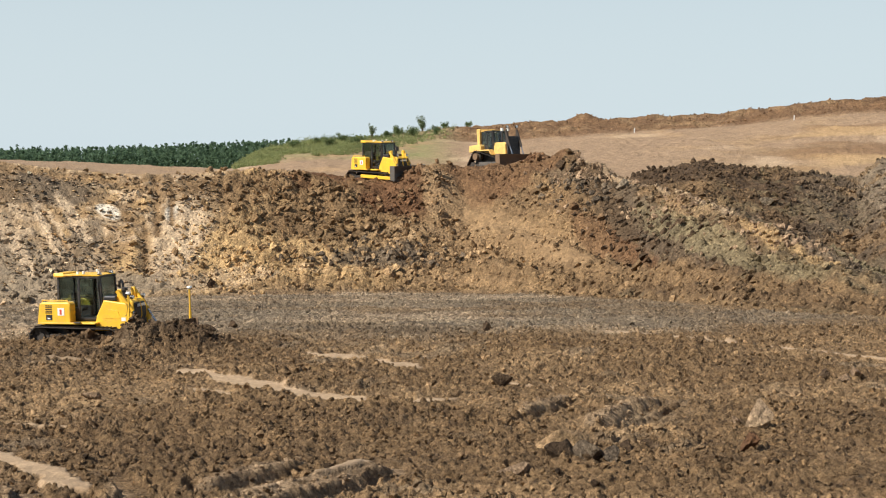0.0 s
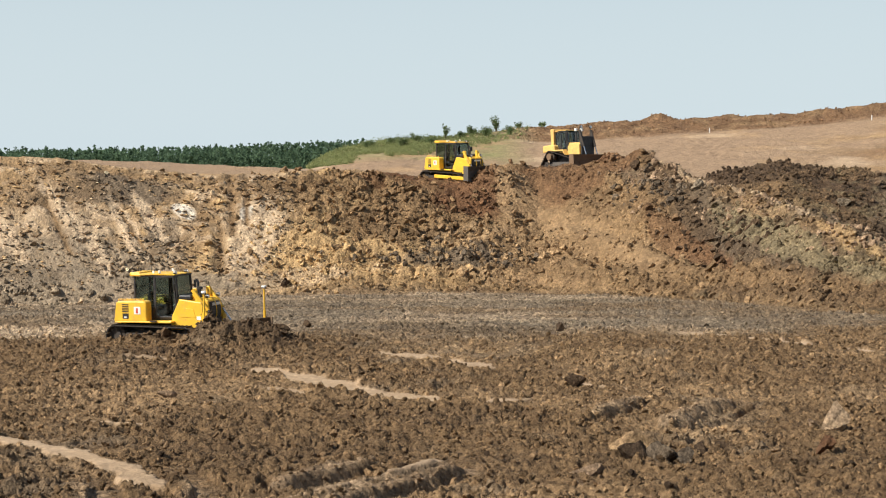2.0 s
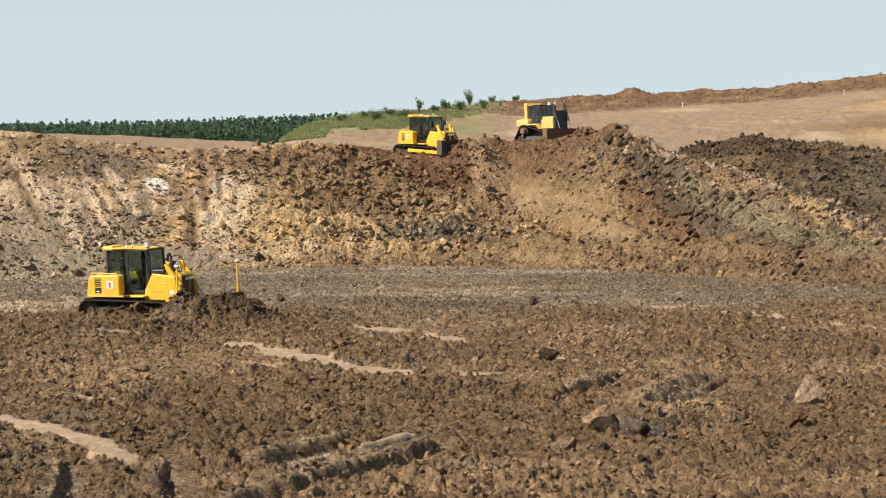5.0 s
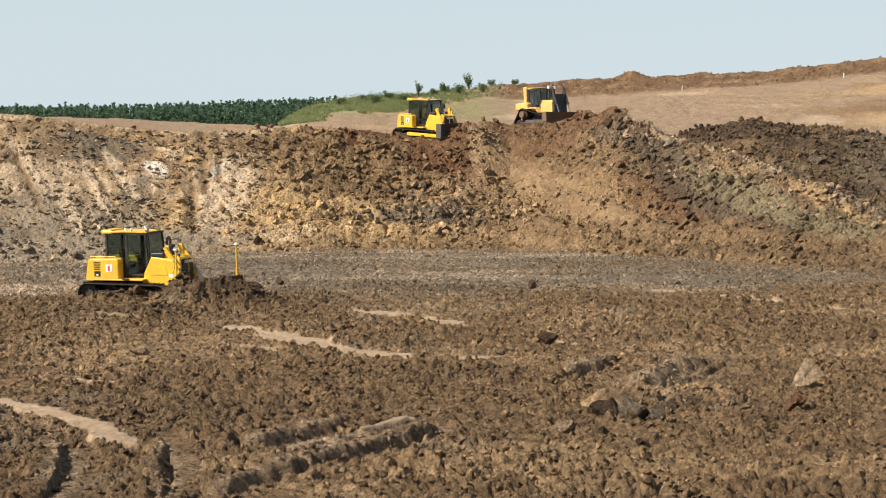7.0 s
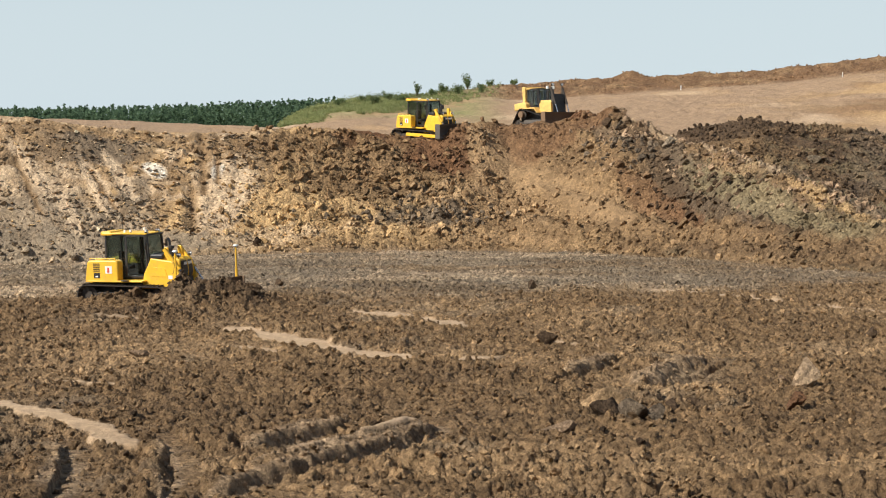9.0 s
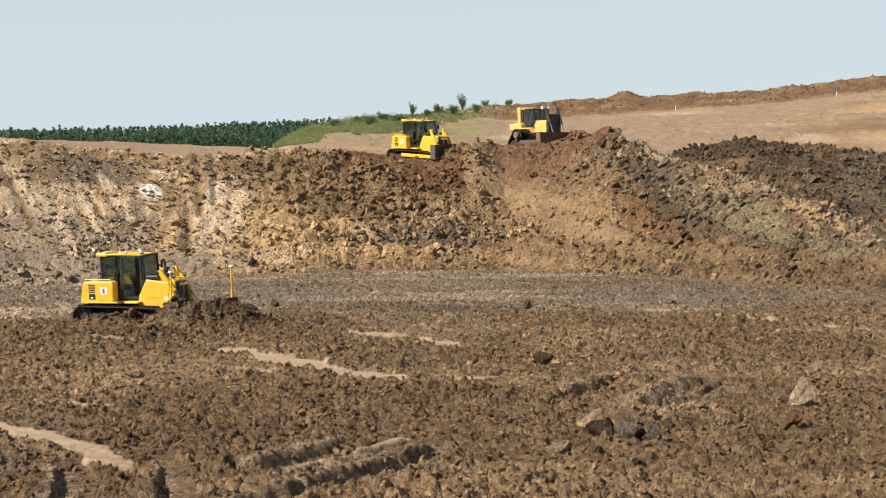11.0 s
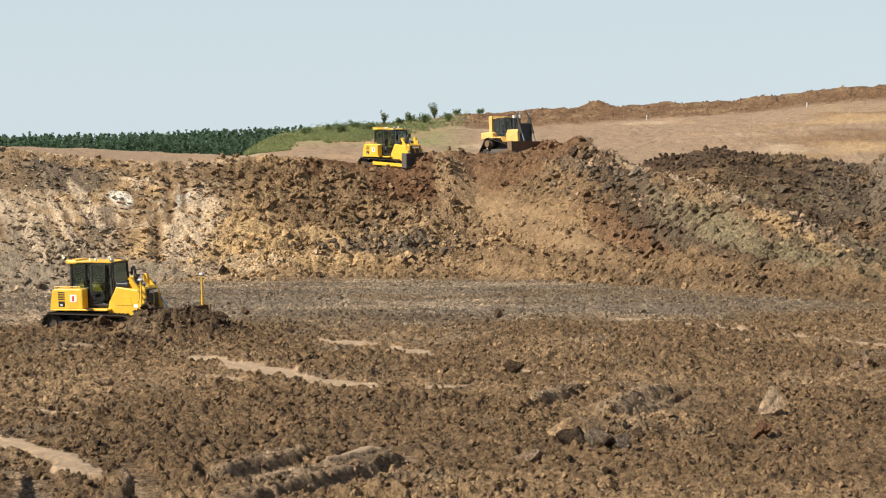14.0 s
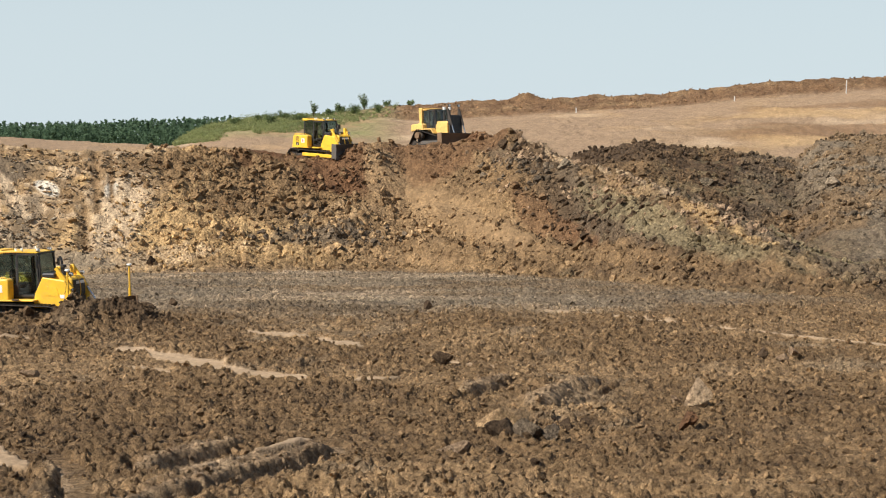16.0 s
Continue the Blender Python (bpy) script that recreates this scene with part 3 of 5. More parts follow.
# ---- loose clods ----
def rock_template(level, seed, flat=0.75):
    """A broken lump about one metre in half size: points and triangles."""
    bm = bmesh.new()
    bmesh.ops.create_icosphere(bm, subdivisions=level, radius=1.0)
    off = Vector((seed * 3.17, seed * 1.7, seed * 0.9))
    for v in bm.verts:
        n = v.co.normalized()
        k = 1 + 0.55 * noise.noise(n * 1.3 + off) + 0.22 * noise.noise(n * 3.1 + off)
        v.co = n * k
        v.co.z *= flat
    for k in range(8):
        a, up = seed * 2.1 + k * 2.4, math.sin(seed * 1.3 + k * 1.9)
        cut = Vector((math.cos(a), math.sin(a), up * 0.9)).normalized()
        for v in bm.verts:
            over = v.co.dot(cut) - (0.5 + 0.16 * math.sin(seed + k * 3.3))
            if over > 0:
                v.co -= cut * over * 0.92
    co = np.array([v.co[:] for v in bm.verts])
    tri = np.array([[v.index for v in f.verts] for f in bm.faces])
    bm.free()
    return co, tri


ROCKS = {lv: [rock_template(lv, 1 + k + 20 * lv) for k in range(10)] for lv in (1, 2)}


def mesh_from(name, co, tri, mat, colours=None):
    me = bpy.data.meshes.new(name)
    me.vertices.add(len(co))
    me.vertices.foreach_set("co", co.astype(np.float32).ravel())
    me.loops.add(tri.size)
    me.loops.foreach_set("vertex_index", tri.astype(np.int32).ravel())
    me.polygons.add(len(tri))
    me.polygons.foreach_set("loop_start", np.arange(0, tri.size, 3, dtype=np.int32))
    me.polygons.foreach_set("loop_total", np.full(len(tri), 3, dtype=np.int32))
    me.update(calc_edges=True)
    if colours is not None:
        paint(me, colours)
        me.shade_flat()
    me.materials.append(mat)
    return me


def strew(name, x, y, size, level, rng, label, soil=None, shape=(1, 1, 1)):
    """Loose clods at these places, in one object."""
    z = ground_z(x, y)
    soil = (soil_at(x, y) if soil is None else np.array(EARTH[soil])) * (0.7 + 0.8 * rng.random((len(x), 1)))
    cos, tris, cols, at = [], [], [], 0
    pick = rng.integers(0, 10, len(x))
    turn = rng.random(len(x)) * 2 * math.pi
    tip = (rng.random((len(x), 2)) - 0.5) * 0.9
    stretch = (0.75 + 0.5 * rng.random((len(x), 3))) * np.array(shape)
    for k in range(10):
        i = np.nonzero(pick == k)[0]
        if not len(i):
            continue
        co, tri = ROCKS[level][k]
        p = co[None] * stretch[i][:, None] * size[i][:, None, None]
        c, s = np.cos(turn[i])[:, None], np.sin(turn[i])[:, None]
        px, py = p[..., 0] * c - p[..., 1] * s, p[..., 0] * s + p[..., 1] * c
        pz = p[..., 2] + px * tip[i, :1] + py * tip[i, 1:]
        cos.append(np.stack([px + x[i][:, None], py + y[i][:, None], pz + (z[i] + size[i] * 0.28)[:, None]], -1).reshape(-1, 3))
        tris.append((tri[None] + (at + np.arange(len(i)) * len(co))[:, None, None]).reshape(-1, 3))
        cols.append(np.repeat(soil[i], len(co), 0))
        at += len(i) * len(co)
    me = mesh_from(name, np.concatenate(cos), np.concatenate(tris), SOIL, np.clip(np.concatenate(cols), 0.02, 0.75))
    return tagged(new(name, me), label, "clods", kind="stuff")


def keep_churned(x, y, rng):
    k = (smooth_parts(x, y) < 0.3) & (rng.random(len(x)) < 0.55 + 0.6 * fbm(x, y, 3.0, 3, 401))
    return k


def scatter(n, y0, y1, b0, b1, rng):
    y = np.sqrt(y0 * y0 + (y1 * y1 - y0 * y0) * rng.random(n))
    b = b0 + (b1 - b0) * rng.random(n)
    return b / 100 * y, y


rng = np.random.default_rng(7)
for count, y0, y1, level, median, spread, label in (
        (9000, 32, 74, 2, 0.078, 0.4, "crumbly brown clods lying on the churned pit floor"),
        (41000, 32, 80, 1, 0.05, 0.42, "small brown crumbs of earth over the pit floor"),
        (9000, 74, 125, 1, 0.075, 0.5, "grey and brown clods on the flat clay band")):
    x, y = scatter(count, y0, y1, -30, 34, rng)
    k = keep_churned(x, y, rng)
    x, y = x[k], y[k]
    strew("floor_clods", x, y, np.minimum(0.15, median * np.exp(spread * rng.standard_normal(len(x)))), level, rng, label)
x, y = scatter(70000, 86, 146, -30, 34, rng)
b, foot, crest, top, s = front(x, y)
k = (s > -0.05) & (s < 1.02) & (rng.random(len(x)) < (0.5 + 0.7 * fbm(x, y, 4.0, 3, 411)) * np.interp(b, [-30, -13, -9, 40], [0.2, 0.25, 1, 1]))
calm = along(*chart(x, y), [(3.0, 136), (6.0, 129), (9.5, 121), (12.0, 115)])[0]
k &= (calm > 1.6) | (rng.random(len(x)) < 0.15)
x, y = x[k], y[k]
h = len(x) // 4
strew("face_clods", x[:h], y[:h], np.minimum(0.42, 0.19 * np.exp(0.42 * rng.standard_normal(h))), 2, rng, "broken ochre and brown lumps strewn over the worked face")
strew("face_clods", x[h:], y[h:], 0.085 * np.exp(0.4 * rng.standard_normal(len(x) - h)), 1, rng, "small ochre and brown lumps on the worked face")
# flat slabs of the cut, dark, grey and pale
x, y = scatter(9000, 112, 136, -30, -10, rng)
b, foot, crest, top, s = front(x, y)
k = (s > 0) & (s < 0.98) & (rng.random(len(x)) < 0.4 + 0.8 * fbm(x, y, 3.0, 3, 413))
x, y = x[k], y[k]
for n, soil in enumerate(("sand", "grey", "grey", "beige", "tan", "ochre")):
    strew("cut_slabs", x[n::6], y[n::6], np.minimum(0.26, 0.11 * np.exp(0.45 * rng.standard_normal(len(x[n::6])))), 1, rng, "flat broken slabs strewn over the cut", soil, (1.7, 1.0, 0.4))
# rubble of its own colour: along the tongue's crest, in the cut, and below the crest
for soil, u, v, du, dv, n, size, label in (
        ("beige", 15.6, 133.5, 2.2, 1.4, 90, 0.22, "pale rubble on the crest of the tongue"), ("beige", 20.5, 125.0, 2.6, 2.4, 130, 0.18, "pale rubble along the tongue"),
        ("beige", 25.6, 110.0, 2.2, 2.6, 170, 0.2, "pale yellowish rubble on the flank of the tongue"), ("slate", 14.2, 129.0, 1.3, 2.2, 80, 0.22, "dark clay lumps below the crest"),
        ("dark", 18.2, 118.0, 2.0, 3.0, 120, 0.2, "dark clay lumps on the flank"), ("slate", -1.0, 118.5, 3.4, 1.2, 110, 0.2, "dark lumps in a band low on the face"),
        ("grey", -22.0, 112.0, 1.0, 2.8, 130, 0.17, "pale grey rubble in a gully of the cut"), ("grey", -28.0, 104.0, 3.5, 1.6, 190, 0.18, "grey slabs at the foot of the cut"),
        ("ochre", -13.0, 118.0, 2.5, 4.0, 110, 0.18, "tan lumps fallen from the edge of the cut"), ("tan", 2.0, 119.0, 5.0, 2.0, 240, 0.2, "ochre lumps low on the face"),
        ("brown", -7.0, 128.0, 4.5, 4.0, 300, 0.26, "brown lumps high on the face")):
    x, y = from_chart(u + du * rng.standard_normal(n), v + dv * rng.standard_normal(n))
    strew("rubble", x, y, np.minimum(0.42, size * np.exp(0.4 * rng.standard_normal(n))), 2, rng, label, soil)
x, y = scatter(9000, 118, 152, 10.5, 34, rng)
b, foot, crest, top, s = front(x, y)
k = (y > crest + 2) & (rng.random(len(x)) < 0.6 + 0.6 * fbm(x, y, 4.0, 3, 421))
strew("ridge_clods", x[k], y[k], 0.16 * np.exp(0.45 * rng.standard_normal(k.sum())), 1, rng, "dark clods on the spoil ridge")
x, y = scatter(700, 197, 209, 2, 34, rng)
strew("bank_clods", x, y, np.minimum(0.22, 0.12 * np.exp(0.45 * rng.standard_normal(len(x)))), 1, rng, "brown lumps along the far spoil bank")

# fresh clods on the heaps that the blades push
for cx, cy, rx, ry, high in (HEAPS[0], HEAPS[1], HEAPS[2], HEAPS[3], HEAPS[5], HEAPS[6]):
    n = 130
    x, y = cx + rx * 0.75 * rng.standard_normal(n), cy + ry * 0.7 * rng.standard_normal(n)
    strew("heap_clods", x, y, (0.085 if cy < 100 else 0.14) * np.exp(0.45 * rng.standard_normal(n)), 2, rng, "fresh damp clods on a heap before the blade")

# single clods of the pit floor nearest to the edge, and boulders that stand out
CLOD_MESH = []
for k in range(12):
    co, tri = ROCKS[2][k % 10]
    shade = EARTH[("brown", "tan", "brown", "dark")[k % 4]]
    CLOD_MESH.append(mesh_from("clod", co * (1, 0.85 + 0.03 * k, 0.9), tri, CLOD, np.tile(np.array(shade), (len(co), 1))))
x, y = scatter(620, 33.5, 46, -28, 33, rng)
k = smooth_parts(x, y) < 0.3
x, y = x[k][:300], y[k][:300]
z = ground_z(x, y)
for i in range(len(x)):
    clod = new("clod", CLOD_MESH[i % 12])
    sz = 0.075 * math.exp(0.35 * rng.standard_normal())
    clod.matrix_world = pose(x[i], y[i], z[i] + sz * 0.3, rng.uniform(-25, 25), rng.uniform(-25, 25), rng.uniform(0, 360)) @ Matrix.Diagonal((sz, sz, sz, 1))
    clod.parent = ground


def boulder(x, y, size, soil, seed, label, turn=0.0, stretch=(1, 1, 1), lift=0.42):
    co, tri = rock_template(3, seed, 0.9)
    co = co * np.array(stretch) * size * 1.4
    me = mesh_from("boulder", co, tri, SOIL, np.tile(np.array(EARTH[soil]), (len(co), 1)))
    ob = new("boulder", me)
    ob.matrix_world = pose(x, y, height_at(x, y) + lift * size * stretch[2], 0, 0, turn)
    return tagged(ob, label, "boulder", group="loose boulders")


for x, y, size, soil, seed, turn, stretch, label in (
        (4.15, 42.7, 0.34, "dark", 3, 20, (1.1, 0.8, 0.9), "dark broken block of clay in a rubble pile"),
        (4.75, 42.0, 0.36, "slate", 5, -30, (1.2, 0.9, 0.8), "dark grey block of clay lying in rubble"),
        (5.35, 41.8, 0.28, "slate", 8, 60, (1.0, 0.8, 0.8), "dark grey chunk of clay beside the rubble"),
        (4.25, 43.5, 0.55, "tan", 9, 10, (1.3, 0.7, 0.55), "tan slab of earth on the rubble pile"),
        (5.95, 43.5, 0.2, "dark", 11, 0, (1, 1, 0.9), "small dark clod near the rubble"),
        (6.5, 44.1, 0.2, "dark", 14, 50, (1.1, 1, 0.8), "grey lump near the rubble"),
        (10.12, 47.1, 0.44, "ledge", 15, 25, (1.0, 0.8, 1.1), "pale pointed stone on brown earth"),
        (9.6, 47.3, 0.17, "beige", 18, 70, (1.1, 0.8, 0.8), "small pale stone beside a larger one"),
        (2.86, 40.2, 0.4, "beige", 16, 15, (1.1, 0.8, 0.45), "flat pale stone sunk in brown earth"),
        (4.14, 77.5, 0.27, "dark", 17, 40, (0.9, 0.8, 1.1), "dark upright clod on the grey clay"),
        (3.5, 56.2, 0.24, "dark", 21, 15, (1.5, 0.9, 0.8), "dark flat clod on churned earth"),
        (-7.71, 79.3, 0.22, "dark", 22, 0, (0.9, 0.9, 1.1), "small dark clod on the grey clay"),
        (9.03, 43.1, 0.25, "red", 23, 30, (1, 0.8, 1), "red-brown clod on churned earth"),
        (14.9, 58.4, 0.3, "dark", 24, 0, (0.9, 0.8, 1.0), "dark grey clod mound at the edge of the floor"),
        (15.9, 57.9, 0.32, "beige", 26, 60, (1.2, 0.8, 0.7), "pale stones beside a grey clod"),
        (15.5, 57.6, 0.25, "beige", 27, 10, (1.1, 0.8, 0.7), "small pale stone beside a grey clod"),
        (-9.6, 53.5, 0.2, "beige", 28, 10, (1.4, 0.8, 0.7), "small pale stone on brown earth"),
        (29.6, 134.8, 0.5, "grey", 29, 10, (1.2, 0.6, 0.8), "pale grey block on the dark spoil ridge"),
        (17.6, 131.5, 0.5, "grey", 31, 30, (1.1, 0.6, 0.9), "pale grey slab on the crest of the tongue"),
        (13.2, 135.5, 0.45, "dark", 32, 30, (1.1, 0.8, 0.9), "black lump of clay below the crest"),
        (14.2, 134.5, 0.5, "slate", 33, 30, (1.1, 0.8, 0.9), "dark grey lump of clay below the crest"),
        (14.9, 136.2, 0.45, "beige", 34, 80, (1.2, 0.8, 0.8), "pale lump near the crest"),
        (16.1, 112.5, 0.5, "brown", 36, 80, (1.2, 0.8, 0.9), "brown lump at the foot of the face"),
        (-12.4, 112.6, 0.4, "dark", 37, 80, (1.0, 0.8, 1.0), "dark lump at the foot of the face")):
    if y > 100 and soil != "grey" or x == 17.6:
        x, y = (float(v) for v in from_chart(x, y))
    boulder(x, y, size, soil, seed, label, turn, stretch)


# ---- bulldozers ----
def paint_material(name, colour, rough=0.42, dust=0.5, metal=0.0, dust_colour=(0.26, 0.185, 0.11)):
    """Machine paint or steel with fading, scratches and a film of dried earth."""
    m, n, l, b = material(name, rough, metal)
    fade, mud, fine = noise_tex(n, l, 1.7, 4), noise_tex(n, l, 4.5, 8, 0.7), noise_tex(n, l, 60, 3)
    c = mix(n, l, 1.0, colour, ramp(n, l, fade.outputs["Fac"], [(0.3, (0.86, 0.86, 0.86)), (0.7, (1.1, 1.08, 1.05))]).outputs[0], "MULTIPLY")
    k = ramp(n, l, mud.outputs["Fac"], [(0.48, (0, 0, 0)), (0.75, (dust, dust, dust))])
    l.new(mix(n, l, k.outputs[0], c, dust_colour), b.inputs["Base Color"])
    r = n.new("ShaderNodeMath")
    r.operation = "MULTIPLY_ADD"
    r.inputs[1].default_value, r.inputs[2].default_value = 0.5, rough
    l.new(k.outputs[0], r.inputs[0])
    l.new(r.outputs[0], b.inputs["Roughness"])
    bump(n, l, fine.outputs["Fac"], 0.15, 0.004, b)
    return m


YELLOW = paint_material("yellow_paint", (0.84, 0.485, 0.035), 0.4, 0.4)
OLD_YELLOW = paint_material("faded_yellow_paint", (0.74, 0.47, 0.13), 0.55, 0.8)
BLACK = paint_material("black_paint", (0.018, 0.018, 0.02), 0.45, 0.3)
CAKED = paint_material("earth_caked_steel", (0.17, 0.105, 0.06), 0.9, 0.9, 0.0, (0.21, 0.135, 0.08))
STEEL = paint_material("worn_steel", (0.16, 0.145, 0.13), 0.5, 0.75, 0.6, (0.16, 0.11, 0.07))
MUD = paint_material("muddy_steel", (0.05, 0.042, 0.036), 0.75, 0.95, 0.2, (0.12, 0.082, 0.052))
CHROME = paint_material("bright_rod", (0.6, 0.6, 0.6), 0.2, 0.3, 1.0)
WHITE = paint_material("white_plastic", (0.78, 0.78, 0.75), 0.4, 0.15)
RED = paint_material("red_print", (0.55, 0.06, 0.03), 0.5, 0.2)
SEAT = paint_material("dark_cloth", (0.03, 0.03, 0.034), 0.9, 0.2)
GLASS, _n, _l, _b = material("cab_glass", 0.03)
_b.inputs["Base Color"].default_value = (0.36, 0.46, 0.47, 1)
_b.inputs["Transmission Weight"].default_value = 1.0
_b.inputs["IOR"].default_value = 1.45
LENS, _n, _l, _b = material("lamp_lens", 0.15)
_b.inputs["Base Color"].default_value = (0.9, 0.9, 0.86, 1)
_b.inputs["Coat Weight"].default_value = 1.0


def part(name, bm, mat, parent, label=""):
    me = bpy.data.meshes.new(name)
    bm.to_mesh(me)
    bm.free()
    me.materials.append(mat)
    ob = new(name, me)
    ob.parent = parent
    if label:
        ob["label"] = label
    if mat in (GLASS, LENS):
        ob.visible_shadow = mat is LENS
    return ob


def box(x0, x1, y0, y1, z0, z1, r=0.03, bm=None):
    bm = bm or bmesh.new()
    m = Matrix.Translation(((x0 + x1) / 2, (y0 + y1) / 2, (z0 + z1) / 2)) @ Matrix.Diagonal((x1 - x0, y1 - y0, z1 - z0, 1))
    made = bmesh.ops.create_cube(bm, size=1, matrix=m)["verts"]
    if r:
        edges = list({e for v in made for e in v.link_edges})
        bmesh.ops.bevel(bm, geom=edges, offset=r, segments=2, affect="EDGES", profile=0.5)
    return bm


def prism(outline, y0, y1, r=0.03, bm=None):
    """An (x, z) outline carried from y0 to y1."""
    bm = bm or bmesh.new()
    a = [bm.verts.new((x, y0, z)) for x, z in outline]
    c = [bm.verts.new((x, y1, z)) for x, z in outline]
    faces = [bm.faces.new(a), bm.faces.new(c[::-1])]
    for i in range(len(a)):
        j = (i + 1) % len(a)
        faces.append(bm.faces.new((a[j], a[i], c[i], c[j])))
    bmesh.ops.recalc_face_normals(bm, faces=faces)
    if r:
        bmesh.ops.bevel(bm, geom=list({e for f in faces for e in f.edges}), offset=r, segments=2, affect="EDGES", profile=0.5)
    return bm


def rod(p, q, r, bm=None, sides=14, r2=None):
    """A round bar from p to q."""
    bm = bm or bmesh.new()
    p, q = Vector(p), Vector(q)
    m = Matrix.Translation((p + q) / 2) @ (q - p).to_track_quat("Z", "Y").to_matrix().to_4x4()
    bmesh.ops.create_cone(bm, cap_ends=True, segments=sides, radius1=r, radius2=r if r2 is None else r2, depth=(q - p).length, matrix=m)
    return bm


def beam(p, q, w, h, bm=None, r=0.02):
    """A square bar from p to q."""
    bm = bm or bmesh.new()
    p, q = Vector(p), Vector(q)
    m = Matrix.Translation((p + q) / 2) @ (q - p).to_track_quat("X", "Z").to_matrix().to_4x4() @ Matrix.Diagonal(((q - p).length, w, h, 1))
    made = bmesh.ops.create_cube(bm, size=1, matrix=m)["verts"]
    if r:
        bmesh.ops.bevel(bm, geom=list({e for v in made for e in v.link_edges}), offset=r, segments=1, affect="EDGES")
    return bm


def loop_points(wheels, pitch):
    """Places and slopes along a belt round wheels (x, z, radius), given clockwise from the rear."""
    hull = []
    for x, z, r in wheels:
        hull += [(x + r * math.cos(a), z + r * math.sin(a)) for a in np.linspace(0, 2 * math.pi, 48, endpoint=False)]
    hull = sorted(set(hull))

    def half(pts):
        out = []
        for p in pts:
            while len(out) > 1 and (out[-1][0] - out[-2][0]) * (p[1] - out[-2][1]) - (out[-1][1] - out[-2][1]) * (p[0] - out[-2][0]) <= 0:
                out.pop()
            out.append(p)
        return out[:-1]

    ring = half(hull) + half(hull[::-1])
    ring.append(ring[0])
    lens = [0.0]
    for p, q in zip(ring, ring[1:]):
        lens.append(lens[-1] + math.dist(p, q))
    n = int(lens[-1] / pitch)
    out = []
    for k in range(n):
        d = k * lens[-1] / n
        i = max(j for j in range(len(lens) - 1) if lens[j] <= d)
        t = (d - lens[i]) / max(1e-6, lens[i + 1] - lens[i])
        p, q = ring[i], ring[i + 1]
        out.append((p[0] + t * (q[0] - p[0]), p[1] + t * (q[1] - p[1]), math.atan2(q[1] - p[1], q[0] - p[0])))
    return out


def crawler(thing, yc, width, wheels, rollers, cover):
    """One track: belt of grouser shoes, wheels, rollers and its frame."""
    belt = bmesh.new()
    for x, z, a in loop_points(wheels, 0.185):
        m = Matrix.Translation((x, yc, z)) @ Matrix.Rotation(-a, 4, "Y")
        bmesh.ops.create_cube(belt, size=1, matrix=m @ Matrix.Translation((0, 0, -0.01)) @ Matrix.Diagonal((0.175, width, 0.03, 1)))
        bmesh.ops.create_cube(belt, size=1, matrix=m @ Matrix.Translation((0.06, 0, -0.05)) @ Matrix.Diagonal((0.025, width, 0.06, 1)))
        bmesh.ops.create_cube(belt, size=1, matrix=m @ Matrix.Translation((0, 0, 0.035)) @ Matrix.Diagonal((0.15, 0.16, 0.05, 1)))
    part("track_belt", belt, MUD, thing, "muddy steel crawler track with grousers")
    for i, (x, z, r) in enumerate(wheels):
        w = rod((x, yc - 0.09, z), (x, yc + 0.09, z), r - 0.05, sides=24)
        rod((x, yc - 0.16, z), (x, yc + 0.16, z), r * 0.45, w, 18)
        if i == 0:
            for k in range(13):
                a = k * 2 * math.pi / 13
                beam((x + (r - 0.1) * math.cos(a), yc, z + (r - 0.1) * math.sin(a)), (x + (r - 0.01) * math.cos(a), yc, z + (r - 0.01) * math.sin(a)), 0.1, 0.08, w, 0.01)
        part("sprocket" if i == 0 else "idler", w, MUD, thing)
    for x, z in rollers:
        part("roller", rod((x, yc - 0.14, z), (x, yc + 0.14, z), 0.1, rod((x, yc - 0.2, z), (x, yc + 0.2, z), 0.05)), MUD, thing)
    fr = box(cover[0], cover[1], yc - 0.13, yc + 0.13, cover[2], cover[3], 0.04)
    box(cover[0] + 0.2, cover[1] - 0.2, yc - 0.19, yc + 0.19, cover[2] + 0.02, cover[2] + 0.12, 0.02, fr)
    part("track_frame", fr, MUD, thing)


def cylinder_ram(thing, p, q, r, mat=YELLOW, name="lift_cylinder"):
    p, q = Vector(p), Vector(q)
    m = p + (q - p) * 0.6
    ram = part(name, rod(p, m, r, rod(m - (m - p).normalized() * 0.08, m, r * 1.2)), mat, thing)
    part("piston_rod", rod(m, q, r * 0.5), CHROME, ram, "bright steel piston rod")
    return ram


